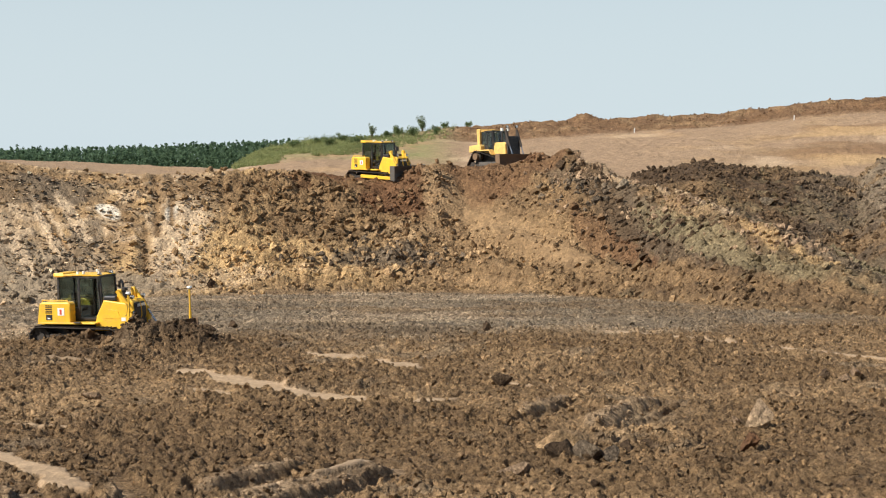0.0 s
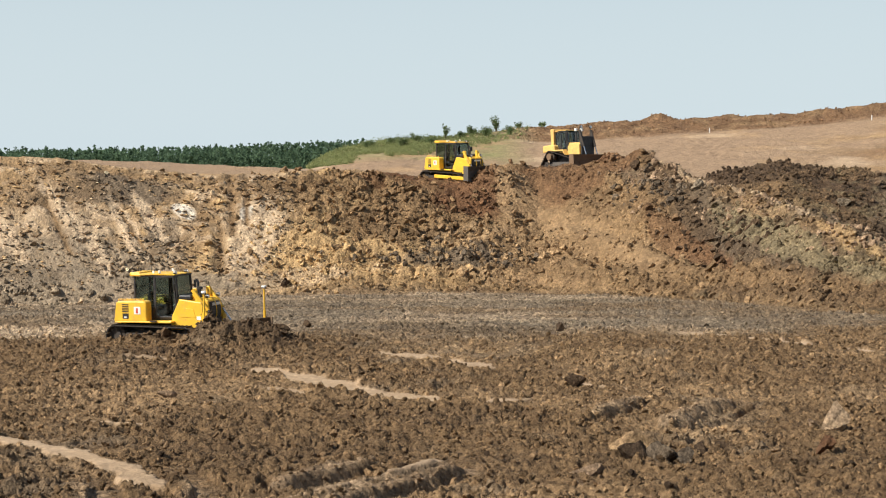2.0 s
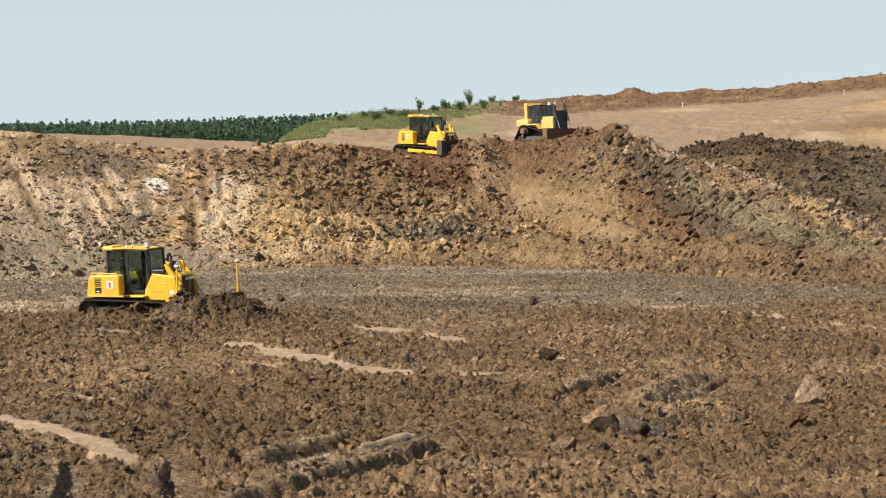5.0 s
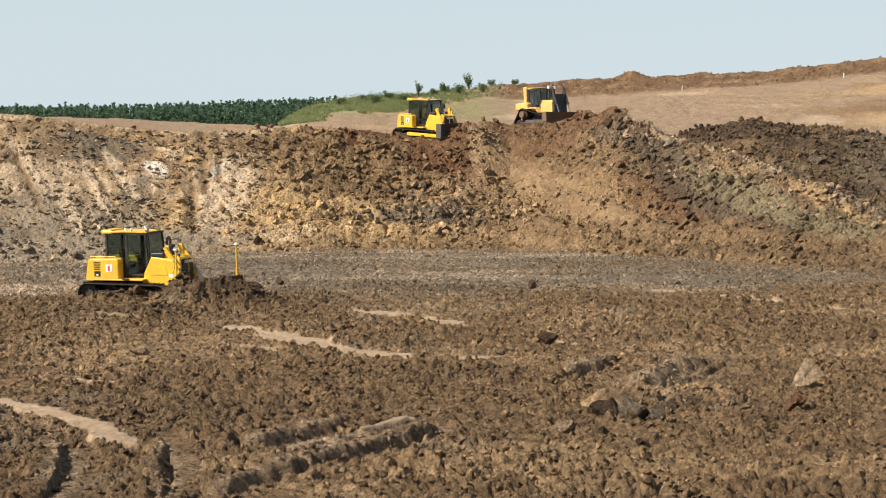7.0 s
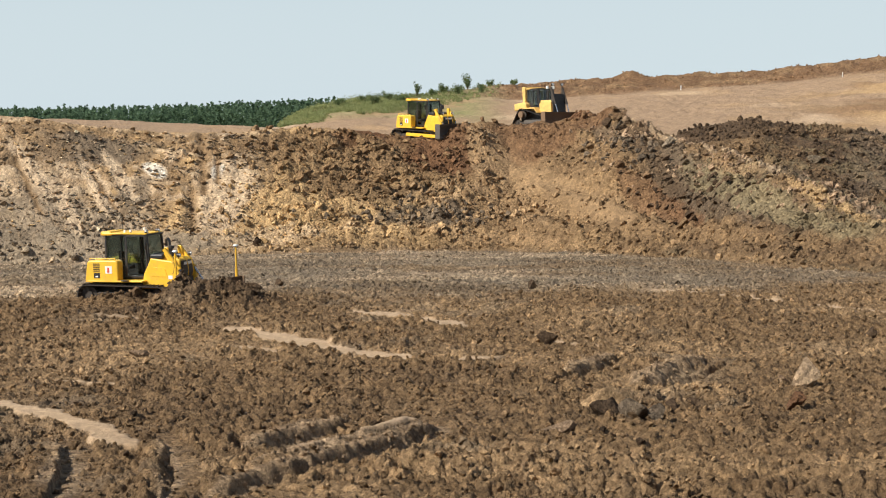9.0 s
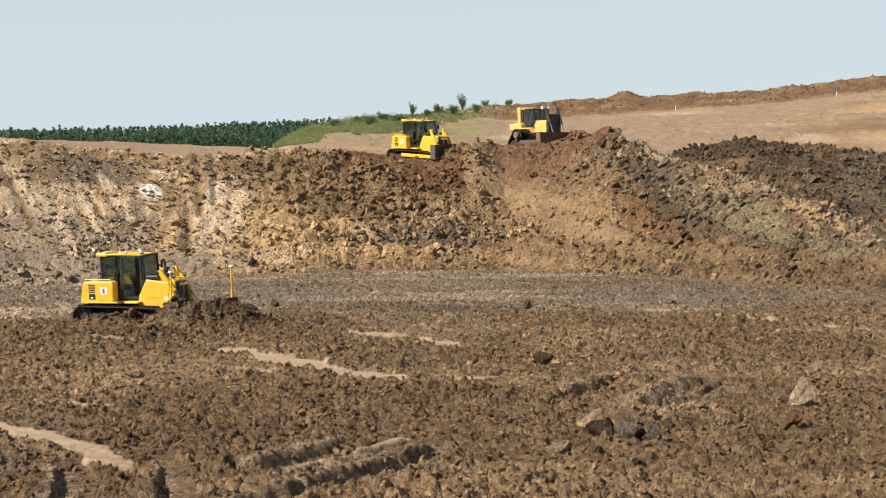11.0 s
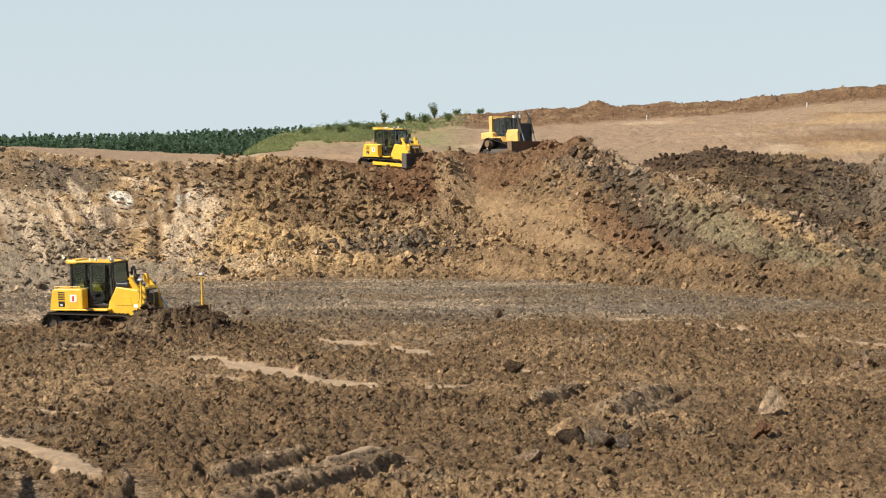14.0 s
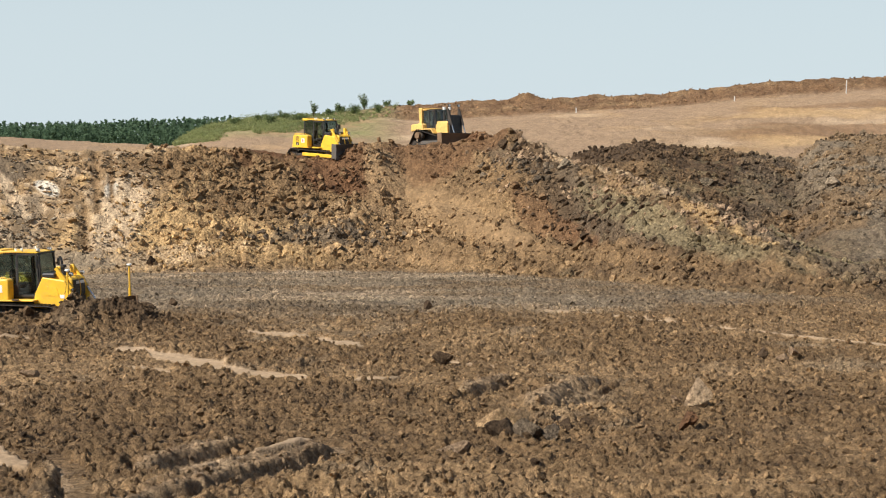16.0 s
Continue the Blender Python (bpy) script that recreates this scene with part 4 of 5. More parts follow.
def blade_part(thing, x, half, z0, z1, angle, mat, masts):
    """A curved blade with cutting edge, end plates and back ribs."""
    bm = bmesh.new()
    turn = Matrix.Translation((x, 0, 0)) @ Matrix.Rotation(radians(angle), 4, "Z")
    rows = []
    for k in range(9):
        t = k / 8
        bow = 0.20 * (2 * t - 1) ** 2 - 0.02
        rows.append((bow, z0 + (z1 - z0) * t))
    outline = rows + [(p - 0.05, z) for p, z in rows[::-1]]
    prism(outline, -half, half, 0, bm)
    for k in range(7):
        yy = -half + 0.15 + k * (2 * half - 0.3) / 6
        box(-0.16, 0.0, yy - 0.03, yy + 0.03, z0 + 0.1, z1 - 0.12, 0.01, bm)
    box(-0.2, -0.04, -half, half, z1 - 0.14, z1 - 0.06, 0.02, bm)
    bmesh.ops.transform(bm, matrix=turn, verts=bm.verts)
    bl = part("blade", bm, mat, thing, "scuffed steel dozer blade")
    for y in (-half, half):
        e = box(-0.18, 0.3, y - 0.025, y + 0.025, z0, z1 + 0.02, 0.01)
        bmesh.ops.transform(e, matrix=turn, verts=e.verts)
        part("end_plate", e, mat, bl)
    e = box(0.16, 0.24, -half, half, z0 - 0.06, z0 + 0.14, 0.01)
    bmesh.ops.transform(e, matrix=turn, verts=e.verts)
    part("cutting_edge", e, STEEL, bl, "worn bright cutting edge")
    if masts:
        for y in (-half + 0.1, half - 0.1):
            base = turn @ Vector((-0.1, y, z1 - 0.2))
            top = base + Vector((0, 0, 1.45))
            mast = part("mast", rod(base, top, 0.04, rod(base, base + Vector((0, 0, 0.5)), 0.06)), YELLOW, bl, "yellow survey mast")
            cap = rod(top, top + Vector((0, 0, 0.05)), 0.06)
            rod(top + Vector((0, 0, 0.05)), top + Vector((0, 0, 0.11)), 0.12, cap, 20, 0.1)
            part("receiver", cap, WHITE, mast, "pale round satellite receiver")
            cable = bmesh.new()
            pts = [top.lerp(Vector((2.1, y * 0.3, 1.75)), t) - Vector((0, 0, 0.7 * math.sin(math.pi * t))) for t in np.linspace(0, 1, 11)]
            for p, q in zip(pts, pts[1:]):
                rod(p, q, 0.009, cable, 6)
            part("cable", cable, BLACK, mast)
    return bl


def lamp(thing, x, y, z, r=0.075, forward=1, name="work_lamp"):
    body = rod((x - 0.07 * forward, y, z), (x + 0.05 * forward, y, z), r)
    rod((x - 0.02, y, z - r - 0.06), (x - 0.02, y, z), 0.02, body, 8)
    ob = part(name, body, BLACK, thing)
    part("lens", rod((x + 0.051 * forward, y, z), (x + 0.062 * forward, y, z), r * 0.88), LENS, ob, "clear lamp lens")
    return ob


def cab_part(thing, x0, x1, half, z0, z1, frame_mat, roof_mat, slope=0.12):
    """A glazed operator's cab: sill, posts, panes, doors and roof."""
    zs = z0 + 0.06
    cab = part("cab", box(x0, x1, -half, half, z0, zs, 0.02), frame_mat, thing, "dark cab frame")
    taper = 0.06
    for sy in (-1, 1):
        for xb, xt in ((x0 + 0.05, x0 + 0.05), ((x0 + x1) / 2 - 0.08, (x0 + x1) / 2 - 0.08), (x1 - 0.05, x1 - 0.05 - slope)):
            part("post", beam((xb, sy * (half - 0.05), zs), (xt, sy * (half - 0.05 - taper), z1), 0.1, 0.1), frame_mat, cab)
        mid = (x0 + x1) / 2 - 0.08
        part("rear_pane", prism([(x0 + 0.1, zs + 0.45), (mid - 0.05, zs + 0.45), (mid - 0.05, z1 - 0.06), (x0 + 0.1, z1 - 0.06)], sy * (half - 0.06), sy * (half - 0.075), 0), GLASS, cab)
        part("side_panel", box(x0 + 0.06, mid, sy * (half - 0.055) - 0.02, sy * (half - 0.055) + 0.02, zs, zs + 0.45, 0.005), frame_mat, cab)
        door = bmesh.new()
        y = sy * (half - 0.02)
        for p, q in (((mid + 0.06, zs), (x1 - 0.12, zs)), ((mid + 0.06, z1 - 0.06), (x1 - 0.12 - slope, z1 - 0.06)), ((mid + 0.06, zs), (mid + 0.06, z1 - 0.06)), ((x1 - 0.12, zs), (x1 - 0.12 - slope, z1 - 0.06))):
            beam((p[0], y, p[1]), (q[0], y, q[1]), 0.05, 0.07, door, 0.01)
        door = part("door", door, frame_mat, cab, "cab door with a dark frame")
        part("pane", prism([(mid + 0.09, zs + 0.03), (x1 - 0.15, zs + 0.03), (x1 - 0.15 - slope, z1 - 0.09), (mid + 0.09, z1 - 0.09)], y - 0.008, y + 0.008, 0), GLASS, door)
        part("handle", beam((mid + 0.2, y + sy * 0.04, zs + 0.6), (mid + 0.2, y + sy * 0.04, zs + 0.85), 0.03, 0.03), BLACK, door)
    for x, lean, nm in ((x0 + 0.05, 0.0, "rear_window"), (x1 - 0.05, -slope, "windscreen")):
        bm = bmesh.new()
        w = half - 0.1
        co = [(x, -w, zs + 0.3), (x, w, zs + 0.3), (x + lean, w - taper, z1 - 0.06), (x + lean, -w + taper, z1 - 0.06)]
        a = [bm.verts.new(c) for c in co]
        c2 = [bm.verts.new((c[0] + 0.012, c[1], c[2])) for c in co]
        bm.faces.new(a[::-1])
        bm.faces.new(c2)
        for i in range(4):
            bm.faces.new((a[i], a[(i + 1) % 4], c2[(i + 1) % 4], c2[i]))
        part(nm, bm, GLASS, cab)
        part("cross_bar", box(x - 0.04, x + 0.04, -half + 0.05, half - 0.05, zs, zs + 0.3, 0.02), frame_mat, cab)
    roof = prism([(x0 - 0.1, z1 - 0.04), (x0 + 0.35, z1 - 0.04), (x0 + 0.4, z1 + 0.01), (x1 - slope - 0.02, z1 + 0.01), (x1 - slope - 0.05, z1 + 0.05), (x0 - 0.06, z1 + 0.08)], -half - 0.02, half + 0.02, 0.04)
    part("roof", roof, roof_mat, cab, "yellow cab roof, dusty")
    part("roof_rail", box(x0 + 0.4, x1 - slope, -half + 0.02, half - 0.02, z1 - 0.06, z1, 0.01), frame_mat, cab)
    seat = box(x0 + 0.45, x0 + 0.95, -0.26, 0.26, zs + 0.25, zs + 0.42, 0.05)
    box(x0 + 0.4, x0 + 0.56, -0.25, 0.25, zs + 0.4, zs + 1.05, 0.05, seat)
    part("seat", seat, SEAT, cab, "dark operator's seat")
    part("console", box(x1 - 0.45, x1 - 0.15, -0.4, 0.4, zs, zs + 0.55, 0.05), BLACK, cab)
    return cab


def grille(thing, x, half, z0, z1, bars=9):
    g = part("grille", box(x - 0.03, x, -half, half, z0, z1, 0.01), BLACK, thing, "black radiator grille")
    for k in range(bars):
        z = z0 + 0.05 + k * (z1 - z0 - 0.1) / (bars - 1)
        part("slat", box(x, x + 0.025, -half + 0.04, half - 0.04, z - 0.018, z + 0.018, 0), BLACK, g)
    return g


def dozer(name, label, m, angle=0.0, masts=False, size=1.0, blade_mat=None, blade_lift=0.0):
    """A crawler bulldozer with a six-way blade, facing +x, standing on z = 0."""
    t = tagged(new(name), label, "bulldozer", group="bulldozers on the site")
    for sy in (-1, 1):
        crawler(t, sy * 1.0, 0.72, [(-1.5, 0.38, 0.42), (1.85, 0.36, 0.38)], [(-0.85 + 0.43 * k, 0.1) for k in range(6)] + [(-0.3, 0.68), (0.7, 0.68)], (-1.1, 1.75, 0.22, 0.5))
        part("fender", prism([(-1.62, 0.93), (1.15, 0.93), (1.15, 1.0), (-1.55, 1.0)], sy * 0.62, sy * 1.22, 0.02), YELLOW, t)
        tank = part("side_tank", prism([(-1.62, 0.98), (-0.02, 0.98), (-0.02, 1.78), (-0.1, 1.86), (-1.38, 1.86), (-1.5, 1.78)], sy * 0.72, sy * 1.2, 0.05), YELLOW, t)
        for k in range(5):
            part("louvre", box(-1.2, -0.88, sy * 1.203 - 0.008, sy * 1.203 + 0.008, 1.69 - k * 0.075, 1.73 - k * 0.075, 0), BLACK, tank, "black vent slot")
        part("decal", box(-1.18, -0.88, sy * 1.203 - 0.006, sy * 1.203 + 0.006, 1.1, 1.33, 0), BLACK, tank, "black printed sticker")
        part("decal", box(-1.1, -0.98, sy * 1.209 - 0.004, sy * 1.209 + 0.004, 1.14, 1.2, 0), WHITE, tank)
        part("decal", box(-0.62, -0.3, sy * 1.203 - 0.006, sy * 1.203 + 0.006, 1.3, 1.62, 0), WHITE, tank, "pale warning sticker with red bar")
        part("decal", box(-0.52, -0.42, sy * 1.209 - 0.004, sy * 1.209 + 0.004, 1.34, 1.56, 0), RED, tank)
        part("grab_rail", rod((-1.4, sy * 1.1, 1.94), (-0.2, sy * 1.1, 1.94), 0.018, rod((-1.4, sy * 1.1, 1.85), (-1.4, sy * 1.1, 1.95), 0.018, rod((-0.2, sy * 1.1, 1.85), (-0.2, sy * 1.1, 1.95), 0.018))), YELLOW, t)
        guard = part("side_cover", prism([(0.9, 0.62), (2.5, 0.62), (2.75, 0.85), (2.75, 1.22), (2.42, 1.8), (1.38, 1.94), (1.02, 1.25)], sy * 0.6, sy * 0.84, 0.05), YELLOW, t)
        part("cover_panel", prism([(1.4, 1.15), (2.15, 1.15), (2.05, 1.5), (1.5, 1.56)], sy * 0.84, sy * 0.855, 0.004), YELLOW, guard)
        part("decal", box(2.2, 2.4, sy * 0.845 - 0.006, sy * 0.845 + 0.006, 1.05, 1.2, 0), WHITE, guard)
        part("push_arm", beam((-0.2, sy * 1.5, 0.5), (2.95, sy * 1.45, 0.42), 0.14, 0.24), YELLOW, t) if not masts else part("c_frame", beam((0.2, sy * 0.52, 0.42), (3.1, sy * 0.4, 0.42), 0.16, 0.26), YELLOW, t)
        cylinder_ram(t, (1.98, sy * 0.74, 2.32), (3.1, sy * 0.62, 0.85), 0.085)
        part("cylinder_bracket", prism([(1.9, 1.7), (2.2, 1.7), (2.12, 2.38), (1.94, 2.38)], sy * 0.56, sy * 0.66, 0.02), YELLOW, t)
        lamp(t, 2.56, sy * 0.5, 2.04, 0.085)
        lamp(t, 1.05, sy * 0.5, 3.03, 0.075)
        lamp(t, -0.95, sy * 0.5, 3.02, 0.06, -1)
        part("mirror", box(1.2, 1.24, sy * 0.92 - 0.09, sy * 0.92 + 0.09, 2.3, 2.62, 0.02), BLACK, t)
        part("step", box(0.2, 0.5, sy * 1.22, sy * 1.34, 0.98, 1.03, 0.01), BLACK, t)
    part("hull", prism([(-1.55, 0.42), (2.3, 0.42), (2.6, 0.7), (2.6, 1.1), (-1.55, 1.1)], -0.62, 0.62, 0.04), BLACK, t)
    part("rear_plate", box(-1.75, -1.5, -0.62, 0.62, 0.75, 1.8, 0.05), YELLOW, t)
    hood = part("hood", prism([(1.1, 1.05), (2.64, 1.05), (2.64, 1.84), (2.5, 1.92), (1.1, 1.98)], -0.6, 0.6, 0.05), YELLOW, t)
    part("hood_cover", box(1.34, 1.95, -0.82, 0.82, 1.9, 2.1, 0.05), BLACK, hood, "black hood pad")
    grille(t, 2.67, 0.52, 0.72, 1.8)
    part("nameplate", box(2.70, 2.72, -0.35, 0.35, 1.62, 1.74, 0), WHITE, t, "pale nameplate bar")
    cab_part(t, -0.9, 1.3, 0.74, 1.08, 2.93, BLACK, YELLOW)
    ex = rod((1.75, 0.22, 1.95), (1.75, 0.22, 2.55), 0.055)
    rod((1.75, 0.22, 2.55), (1.67, 0.22, 2.72), 0.055, ex)
    part("exhaust", ex, BLACK, t, "sooty exhaust stack")
    pc = rod((2.05, -0.2, 1.95), (2.05, -0.2, 2.3), 0.05)
    rod((2.05, -0.2, 2.3), (2.05, -0.2, 2.42), 0.13, pc, 18)
    part("air_cleaner", pc, BLACK, t)
    part("beacon", rod((-0.1, -0.3, 2.95), (-0.1, -0.3, 3.1), 0.06), LENS, t, "pale beacon lamp")
    part("rear_roof_box", box(-1.12, -0.62, -0.62, 0.62, 2.9, 3.06, 0.04), YELLOW, t, "yellow box at the back of the roof")
    for x, y in ((0.35, -0.6), (1.08, -0.6), (0.35, 0.6)):
        post = part("lamp_post", rod((x, y, 2.95), (x, y, 3.05), 0.02, sides=8), BLACK, t)
        part("roof_lamp", rod((x, y, 3.04), (x, y, 3.14), 0.055, sides=16), WHITE, post, "small pale roof lamp")
    part("antenna", rod((-0.6, 0.4, 2.95), (-0.62, 0.4, 3.4), 0.01), BLACK, t)
    for sy in (-0.35, 0.1):
        hose = bmesh.new()
        pts = [Vector((2.68 + 0.14 * math.sin(math.pi * q), sy + 0.3 * q, 1.95 - 0.85 * q + 0.1 * math.sin(2 * math.pi * q))) for q in np.linspace(0, 1, 9)]
        for p, q in zip(pts, pts[1:]):
            rod(p, q, 0.02, hose, 6)
        part("hydraulic_hose", hose, YELLOW, t)
    blade_part(t, 3.65 if masts else 3.15, 1.72, 0.08 + blade_lift, 1.12 + blade_lift, angle, blade_mat or STEEL, masts)
    t.matrix_world = m @ Matrix.Diagonal((size, size, size, 1))
    return t


def high_drive_dozer(name, label, m):
    """A heavier bulldozer with a raised rear sprocket and a roll bar, facing +x."""
    t = tagged(new(name), label, "bulldozer", group="bulldozers on the site")
    for sy in (-1, 1):
        crawler(t, sy * 1.02, 0.6, [(-0.95, 1.12, 0.42), (-1.55, 0.42, 0.36), (1.6, 0.44, 0.38)], [(-1.0 + 0.4 * k, 0.16) for k in range(6)], (-1.3, 1.5, 0.28, 0.55))
        part("final_drive", rod((-0.95, sy * 0.7, 1.12), (-0.95, sy * 1.36, 1.12), 0.26, sides=22), CAKED, t, "earth-caked round final drive")
        part("fender", prism([(-1.3, 1.62), (0.5, 1.62), (0.75, 1.2), (0.75, 1.12), (0.45, 1.5), (-1.3, 1.55)], sy * 0.6, sy * 1.2, 0.02), OLD_YELLOW, t)
        part("side_tank", prism([(-1.85, 1.45), (-0.45, 1.6), (-0.5, 1.95), (-0.8, 2.08), (-1.85, 2.0)], sy * 0.35, sy * 1.15, 0.06), OLD_YELLOW, t)
        part("side_cover", prism([(0.45, 1.1), (1.9, 1.1), (1.9, 1.95), (0.9, 2.1), (0.45, 1.75)], sy * 0.55, sy * 0.72, 0.04), OLD_YELLOW, t)
        part("roll_bar_post", prism([(-1.12, 1.9), (-0.86, 1.9), (-0.82, 3.18), (-1.2, 3.22)], sy * 0.62, sy * 0.86, 0.03), OLD_YELLOW, t)
        part("push_arm", beam((-0.3, sy * 1.5, 0.5), (2.6, sy * 1.42, 0.42), 0.16, 0.28), STEEL, t)
        cylinder_ram(t, (1.86, sy * 0.62, 3.05), (2.6, sy * 0.6, 0.9), 0.09, MUD)
        part("cylinder_guard", prism([(1.8, 1.8), (1.98, 1.8), (1.95, 3.1), (1.83, 3.1)], sy * 0.5, sy * 0.6, 0.03), MUD, t)
        lamp(t, 1.95, sy * 0.5, 3.3, 0.11)
        part("stack_lamp", rod((1.15, sy * 0.3, 3.02), (1.15, sy * 0.3, 3.24), 0.12, sides=16), WHITE, t, "pale lamp at the top of the stack")
        lamp(t, -1.2, sy * 0.5, 3.1, 0.07, -1)
        part("exhaust", rod((1.15, sy * 0.3, 2.0), (1.15, sy * 0.3, 3.0), 0.07, rod((1.15, sy * 0.3, 2.1), (1.15, sy * 0.3, 2.6), 0.1)), BLACK, t, "black exhaust stack")
    part("hull", prism([(-1.7, 0.5), (1.9, 0.5), (2.1, 0.8), (2.1, 1.2), (-1.7, 1.5)], -0.6, 0.6, 0.04), BLACK, t)
    part("roll_bar", box(-1.2, -0.8, -0.86, 0.86, 3.1, 3.3, 0.05), OLD_YELLOW, t, "yellow roll bar")
    part("hood", prism([(0.4, 1.1), (2.05, 1.1), (2.05, 2.0), (1.95, 2.1), (0.4, 2.15)], -0.56, 0.56, 0.05), OLD_YELLOW, t)
    grille(t, 2.13, 0.55, 0.85, 2.45, 13)
    part("grille_guard", box(2.02, 2.12, -0.68, 0.68, 0.7, 2.55, 0.04), BLACK, t)
    cab_part(t, -0.8, 0.62, 0.74, 1.5, 3.1, BLACK, OLD_YELLOW, 0.1)
    part("ripper_mount", box(-2.15, -1.7, -0.5, 0.5, 0.9, 1.5, 0.05), OLD_YELLOW, t)
    blade_part(t, 2.75, 2.45, -0.1, 1.1, 0.0, CAKED, False)
    t.matrix_world = m
    return t


dozer("bulldozer", "yellow crawler bulldozer with survey masts on the churned floor",
      pose(-13.4, 73.0, land_at(-13.4, 73.0) - 0.02, 1.0, -1.0, -19), -25, True, 1.0, CAKED, -0.15)
dozer("bulldozer", "yellow crawler bulldozer pushing red earth over the crest",
      pose(-1.6, 140.6, 6.35, 2, 2, -44), 0, False, 1.12, None, 0.2)
high_drive_dozer("bulldozer", "dusty yellow bulldozer with raised sprocket and roll bar",
                 pose(8.65, 147.2, 7.3, 0, -3, -50) @ Matrix.Diagonal((1.1, 1.1, 1.1, 1)))


# ---- greenery and distance ----
def leaf_material(name, a, b):
    m, n, l, bs = material(name, 0.85)
    bs.inputs["Specular IOR Level"].default_value = 0.08
    big, small = noise_tex(n, l, 0.12, 4), noise_tex(n, l, 2.2, 4)
    g = n.new("ShaderNodeNewGeometry")
    c = mix(n, l, ramp(n, l, small.outputs["Fac"], [(0.35, (0, 0, 0)), (0.65, (1, 1, 1))]).outputs[0], a, b)
    c = mix(n, l, 1.0, c, ramp(n, l, big.outputs["Fac"], [(0.3, (0.75, 0.78, 0.75)), (0.7, (1.2, 1.15, 1.1))]).outputs[0], "MULTIPLY")
    c = mix(n, l, 1.0, c, ramp(n, l, g.outputs["Random Per Island"], [(0, (0.8, 0.8, 0.8)), (1, (1.2, 1.2, 1.16))]).outputs[0], "MULTIPLY")
    l.new(c, bs.inputs["Base Color"])
    thin_leaf, both = n.new("ShaderNodeBsdfTranslucent"), n.new("ShaderNodeMixShader")
    l.new(c, thin_leaf.inputs[0])
    both.inputs[0].default_value = 0.45
    l.new(bs.outputs[0], both.inputs[1])
    l.new(thin_leaf.outputs[0], both.inputs[2])
    l.new(both.outputs[0], n["Material Output"].inputs[0])
    return m


# distance haze is put into the pine colour: paler and bluer than real needles
HAZED_NEEDLES = leaf_material("hazed_pine_needles", (0.095, 0.155, 0.1), (0.125, 0.185, 0.115))
LEAVES = leaf_material("shrub_leaves", (0.12, 0.17, 0.075), (0.2, 0.24, 0.12))
WEEDS = leaf_material("dry_weeds", (0.2, 0.24, 0.1), (0.31, 0.33, 0.16))
BARK = paint_material("bark", (0.09, 0.06, 0.04), 0.9, 0.3)


def leaf_cloud(centres, sizes, per, leaf, rng):
    """Many small leaf blades round centres: points and triangles."""
    n = len(centres) * per
    d = rng.standard_normal((n, 3))
    d = d / np.linalg.norm(d, axis=1)[:, None] * (rng.random((n, 1)) ** 0.45)
    p = np.repeat(centres, per, 0) + d * np.repeat(sizes, per, 0)
    u, v = rng.standard_normal((n, 3)), rng.standard_normal((n, 3))
    u = u / np.linalg.norm(u, axis=1)[:, None] * leaf * rng.uniform(0.6, 1.4, (n, 1))
    v = v / np.linalg.norm(v, axis=1)[:, None] * leaf * 0.6
    co = np.stack([p - u, p + v, p + u, p - v], 1).reshape(-1, 3)
    k = np.arange(n)[:, None] * 4
    tri = np.concatenate([k + [0, 1, 2], k + [0, 2, 3]])
    return co, tri


def pine_wood():
    """The far wood: rows of pines, each a leaning stem of needle clumps narrowing upwards."""
    r = np.random.default_rng(3)
    spots, sizes = [], []
    for row in range(6):
        y = 572 + row * 16
        x = -330.0
        while x < 40:
            x += r.uniform(1.4, 3.2) if x > -190 else r.uniform(5, 9)
            yy = y + r.uniform(-6, 6)
            high = np.interp(100 * x / yy, [-30, -26, -19.5, -12.8, -7, 0], [13.0, 13.5, 13.9, 15.2, 16.6, 16.8]) * (0.87 + row * 0.026) * r.uniform(0.93, 1.04)
            if r.random() < 0.06:
                high *= 1.06
            wide = r.uniform(1.5, 2.4)
            n = 20
            t = 0.3 + 0.7 * np.sort(r.random(n))
            rad = wide * (1.02 - t) ** r.uniform(0.5, 0.9) * r.random(n) ** 0.5
            a = r.random(n) * 2 * math.pi
            spots.append(np.stack([x + rad * np.cos(a), yy + rad * np.sin(a), 2.0 + high * (0.12 + 0.88 * t)], -1))
            s = (0.34 + 0.7 * (1 - t)) * r.uniform(0.75, 1.3, n)
            sizes.append(np.stack([s, s, s * 0.8], -1))
    n = 9000
    x = r.uniform(-330, 30, n)
    spots.append(np.stack([x, r.uniform(566, 610, n), 2 + np.interp(x, [-180, -60], [10.3, 12.6]) * r.random(n)], -1))
    sizes.append(np.tile(r.uniform(0.7, 1.5, (n, 1)), (1, 3)))
    n = 5000
    x = r.uniform(-340, 40, n)
    spots.append(np.stack([x, r.uniform(640, 668, n), 1.5 + np.interp(x, [-190, -70], [11.9, 14.6]) * r.random(n) ** 0.7], -1))
    sizes.append(np.tile(r.uniform(1.3, 2.2, (n, 1)), (1, 3)) * (1, 1, 0.7))
    spots, sizes = np.concatenate(spots), np.concatenate(sizes)
    co, tri = leaf_cloud(spots, sizes * 1.25, 6, 0.56, r)
    return tagged(new("pine_wood", mesh_from("pine_wood", co, tri, HAZED_NEEDLES)), "dense dark green pine wood along the horizon", "wood", kind="stuff")


pine_wood()


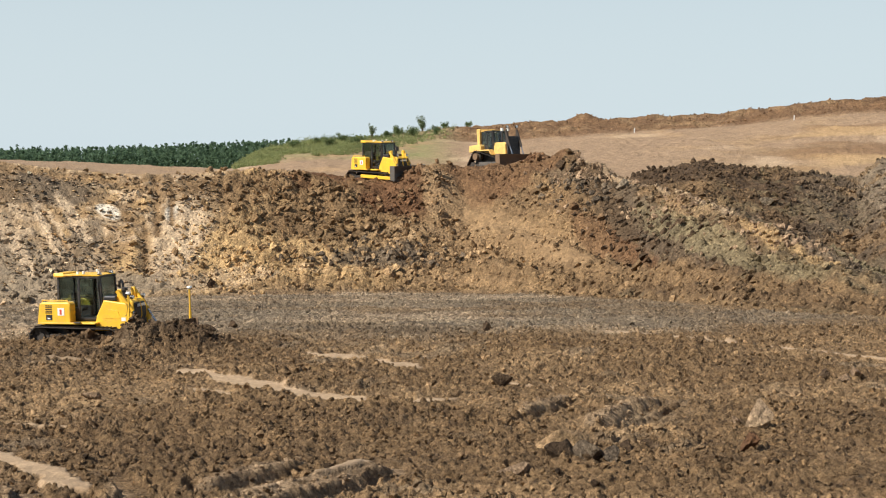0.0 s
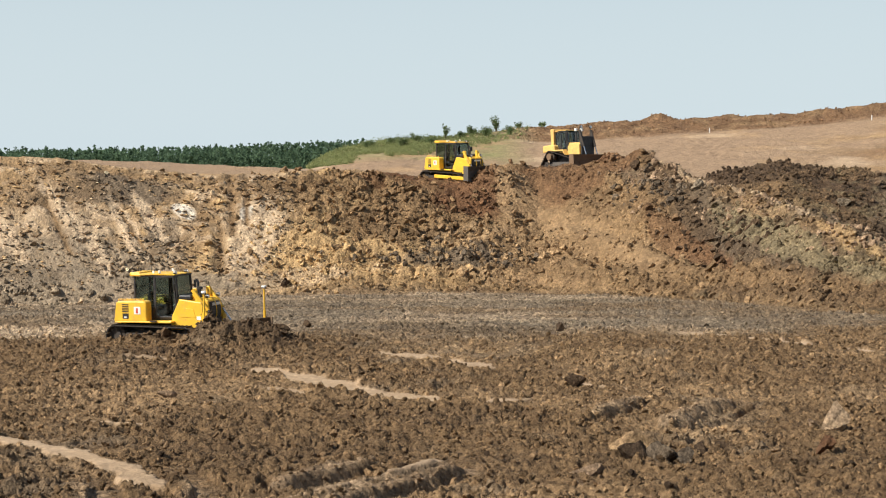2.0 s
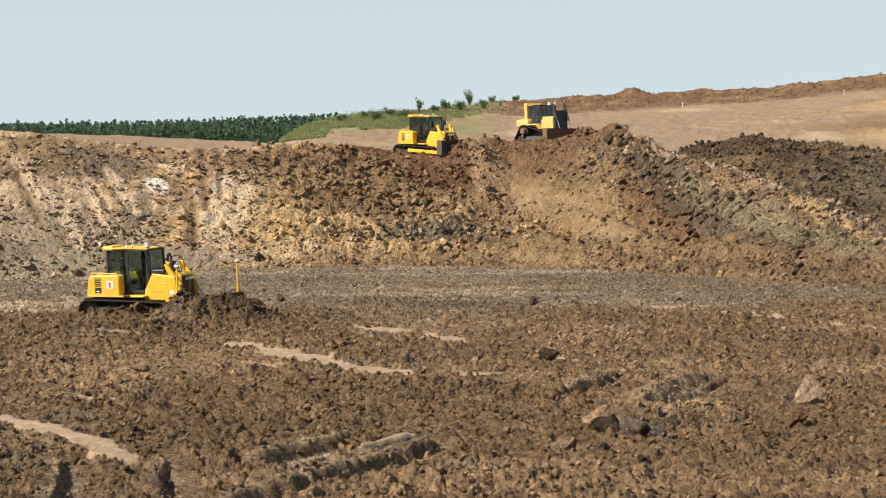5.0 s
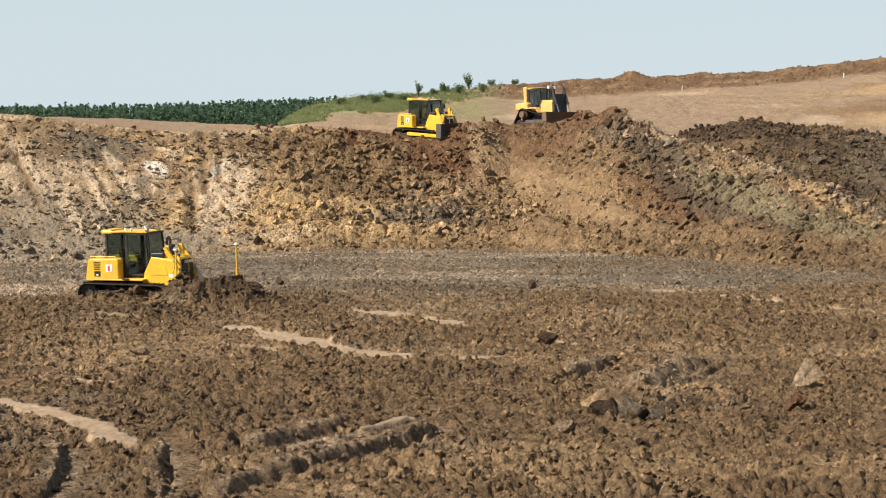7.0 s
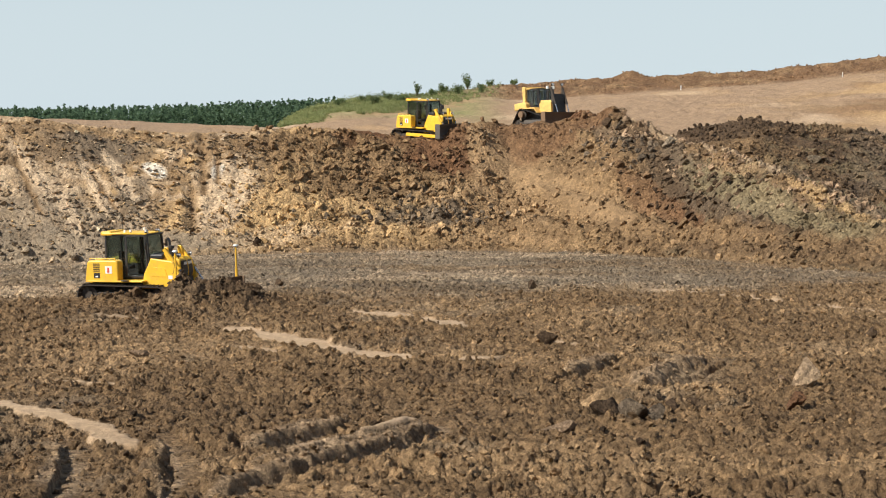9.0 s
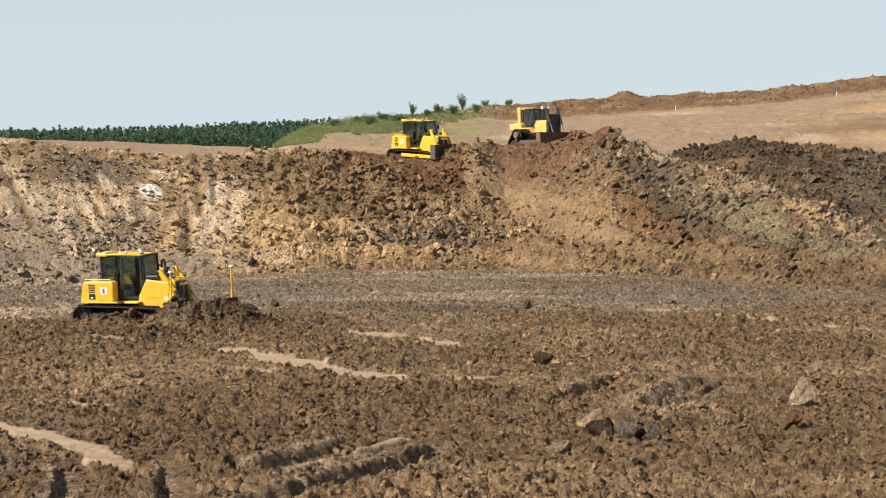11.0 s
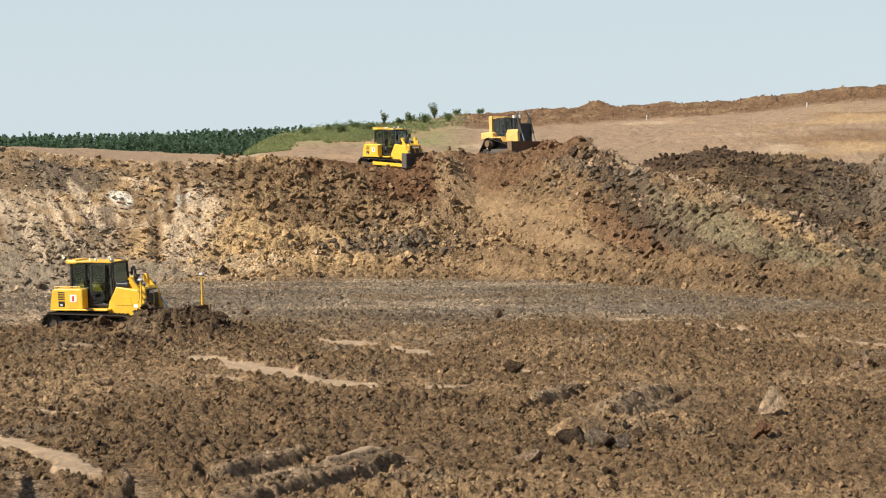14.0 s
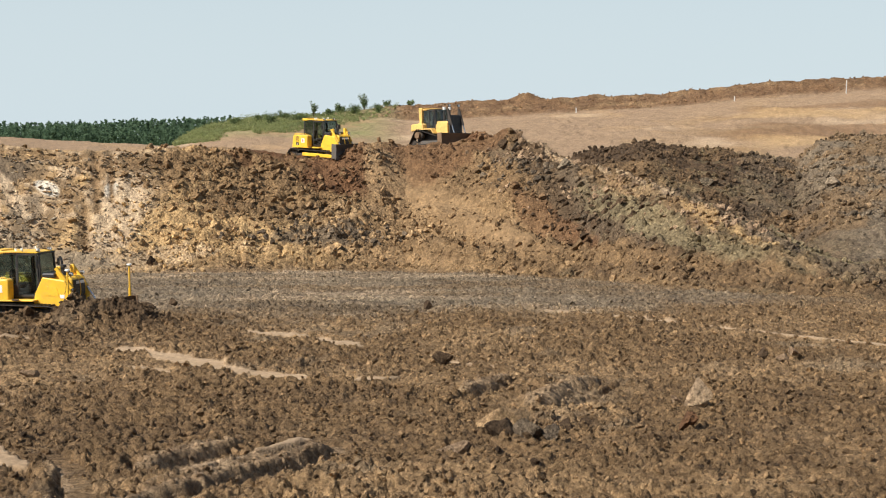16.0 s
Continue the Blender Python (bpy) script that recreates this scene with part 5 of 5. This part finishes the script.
def undergrowth():
    """Weeds and low scrub on the left shoulder of the hill."""
    r = np.random.default_rng(5)
    x, y = scatter(5200, 168, 209, -9.6, 3.5, r)
    b = bearing(x, y)
    keep = (y + 7 * fbm(x, y, 6, 3, 301) > np.interp(b, [-9, -3, 4], [172, 183, 200])) & (r.random(len(x)) < np.interp(b, [-8, -2, 1, 3.5], [1, 0.9, 0.45, 0.1]))
    x, y = x[keep], y[keep]
    h = 0.12 + 0.2 * r.random(len(x)) + 0.6 * np.clip(fbm(x, y, 5, 3, 431), 0, 1)
    c = np.stack([x, y, ground_z(x, y) + h * 0.6], -1)
    co, tri = leaf_cloud(c, np.stack([h * 1.1, h * 1.1, h], -1), 24, 0.08, r)
    return tagged(new("undergrowth", mesh_from("undergrowth", co, tri, WEEDS)), "green weeds and low scrub on the hill shoulder", "weeds", kind="stuff")


undergrowth()


def shrub(x, y, high, wide, seed, label, airy=1.0):
    r = np.random.default_rng(seed)
    base = height_at(x, y)
    t = tagged(new("shrub"), label, "shrub", group="shrubs on the hill")
    stem = bmesh.new()
    tips = []
    for k in range(6):
        a = r.uniform(0, 2 * math.pi)
        q = Vector((math.cos(a) * wide * r.uniform(0.2, 0.8), math.sin(a) * wide * r.uniform(0.2, 0.8), high * r.uniform(0.5, 1.0)))
        mid = Vector((q.x * 0.35, q.y * 0.35, q.z * 0.5))
        rod((0, 0, -0.15), mid, 0.035, stem, 6, 0.025)
        rod(mid, q, 0.025, stem, 6, 0.008)
        tips += [q, mid.lerp(q, 0.5), mid]
    part("stems", stem, BARK, t)
    c = np.array([p[:] for p in tips])
    s = np.full((len(c), 3), 0.32 * wide + 0.1)
    co, tri = leaf_cloud(c, s, int(36 * airy), 0.09, r)
    crown = new("crown", mesh_from("crown", co, tri, LEAVES))
    crown.parent = t
    t.matrix_world = pose(x, y, base)
    return t


for x, y, high, wide, seed, airy, label in (
        (3.15, 205.5, 1.7, 0.75, 1, 1.2, "tall thin shrub standing against the sky"), (0.2, 205.0, 1.1, 0.7, 2, 1.6, "round dark green shrub on the hill"),
        (-3.0, 204.5, 1.8, 0.5, 3, 0.7, "sparse tall shrub on the green hill"), (5.8, 205.5, 0.7, 0.5, 4, 0.6, "small shrub beside bare earth"),
        (-6.5, 203.5, 1.0, 0.8, 5, 1.1, "green shrub among weeds"), (-9.5, 203.0, 0.8, 0.9, 6, 1.2, "green shrub among weeds"),
        (-12.2, 202.0, 0.7, 0.8, 7, 1.3, "green shrub at the end of the hill"), (4.6, 201.0, 1.1, 0.8, 8, 1.0, "low green shrub on the slope"),
        (-1.2, 203.0, 0.7, 0.6, 9, 1.0, "green shrub among weeds"), (2.0, 202.0, 0.9, 0.9, 10, 1.0, "low shrub on the slope"),
        (-8.0, 197.0, 1.2, 1.3, 11, 1.3, "green shrub among weeds"), (-4.6, 196.0, 1.0, 1.1, 12, 1.2, "green shrub among weeds"), (8.6, 206.0, 0.5, 0.6, 13, 0.6, "small shrub on the bank")):
    shrub(x, y, high, wide, seed, label, airy)


def survey_peg(x, y, high, label):
    t = tagged(new("survey_peg"), label, "peg", group="survey pegs")
    part("stake", box(-0.05, 0.05, -0.03, 0.03, -0.3, high, 0.008), WHITE, t)
    part("pointed_top", prism([(-0.05, high - 0.01), (0.05, high - 0.01), (0.0, high + 0.07)], -0.03, 0.03, 0), WHITE, t)
    t.matrix_world = pose(x, y, height_at(x, y), 0, 2, 20)


for x, y, high in ((59.0, 194.5, 1.5), (27.4, 194.8, 0.5), (46.0, 195.2, 0.5)):
    survey_peg(x, y, high, "pale wooden survey peg in the far slope")
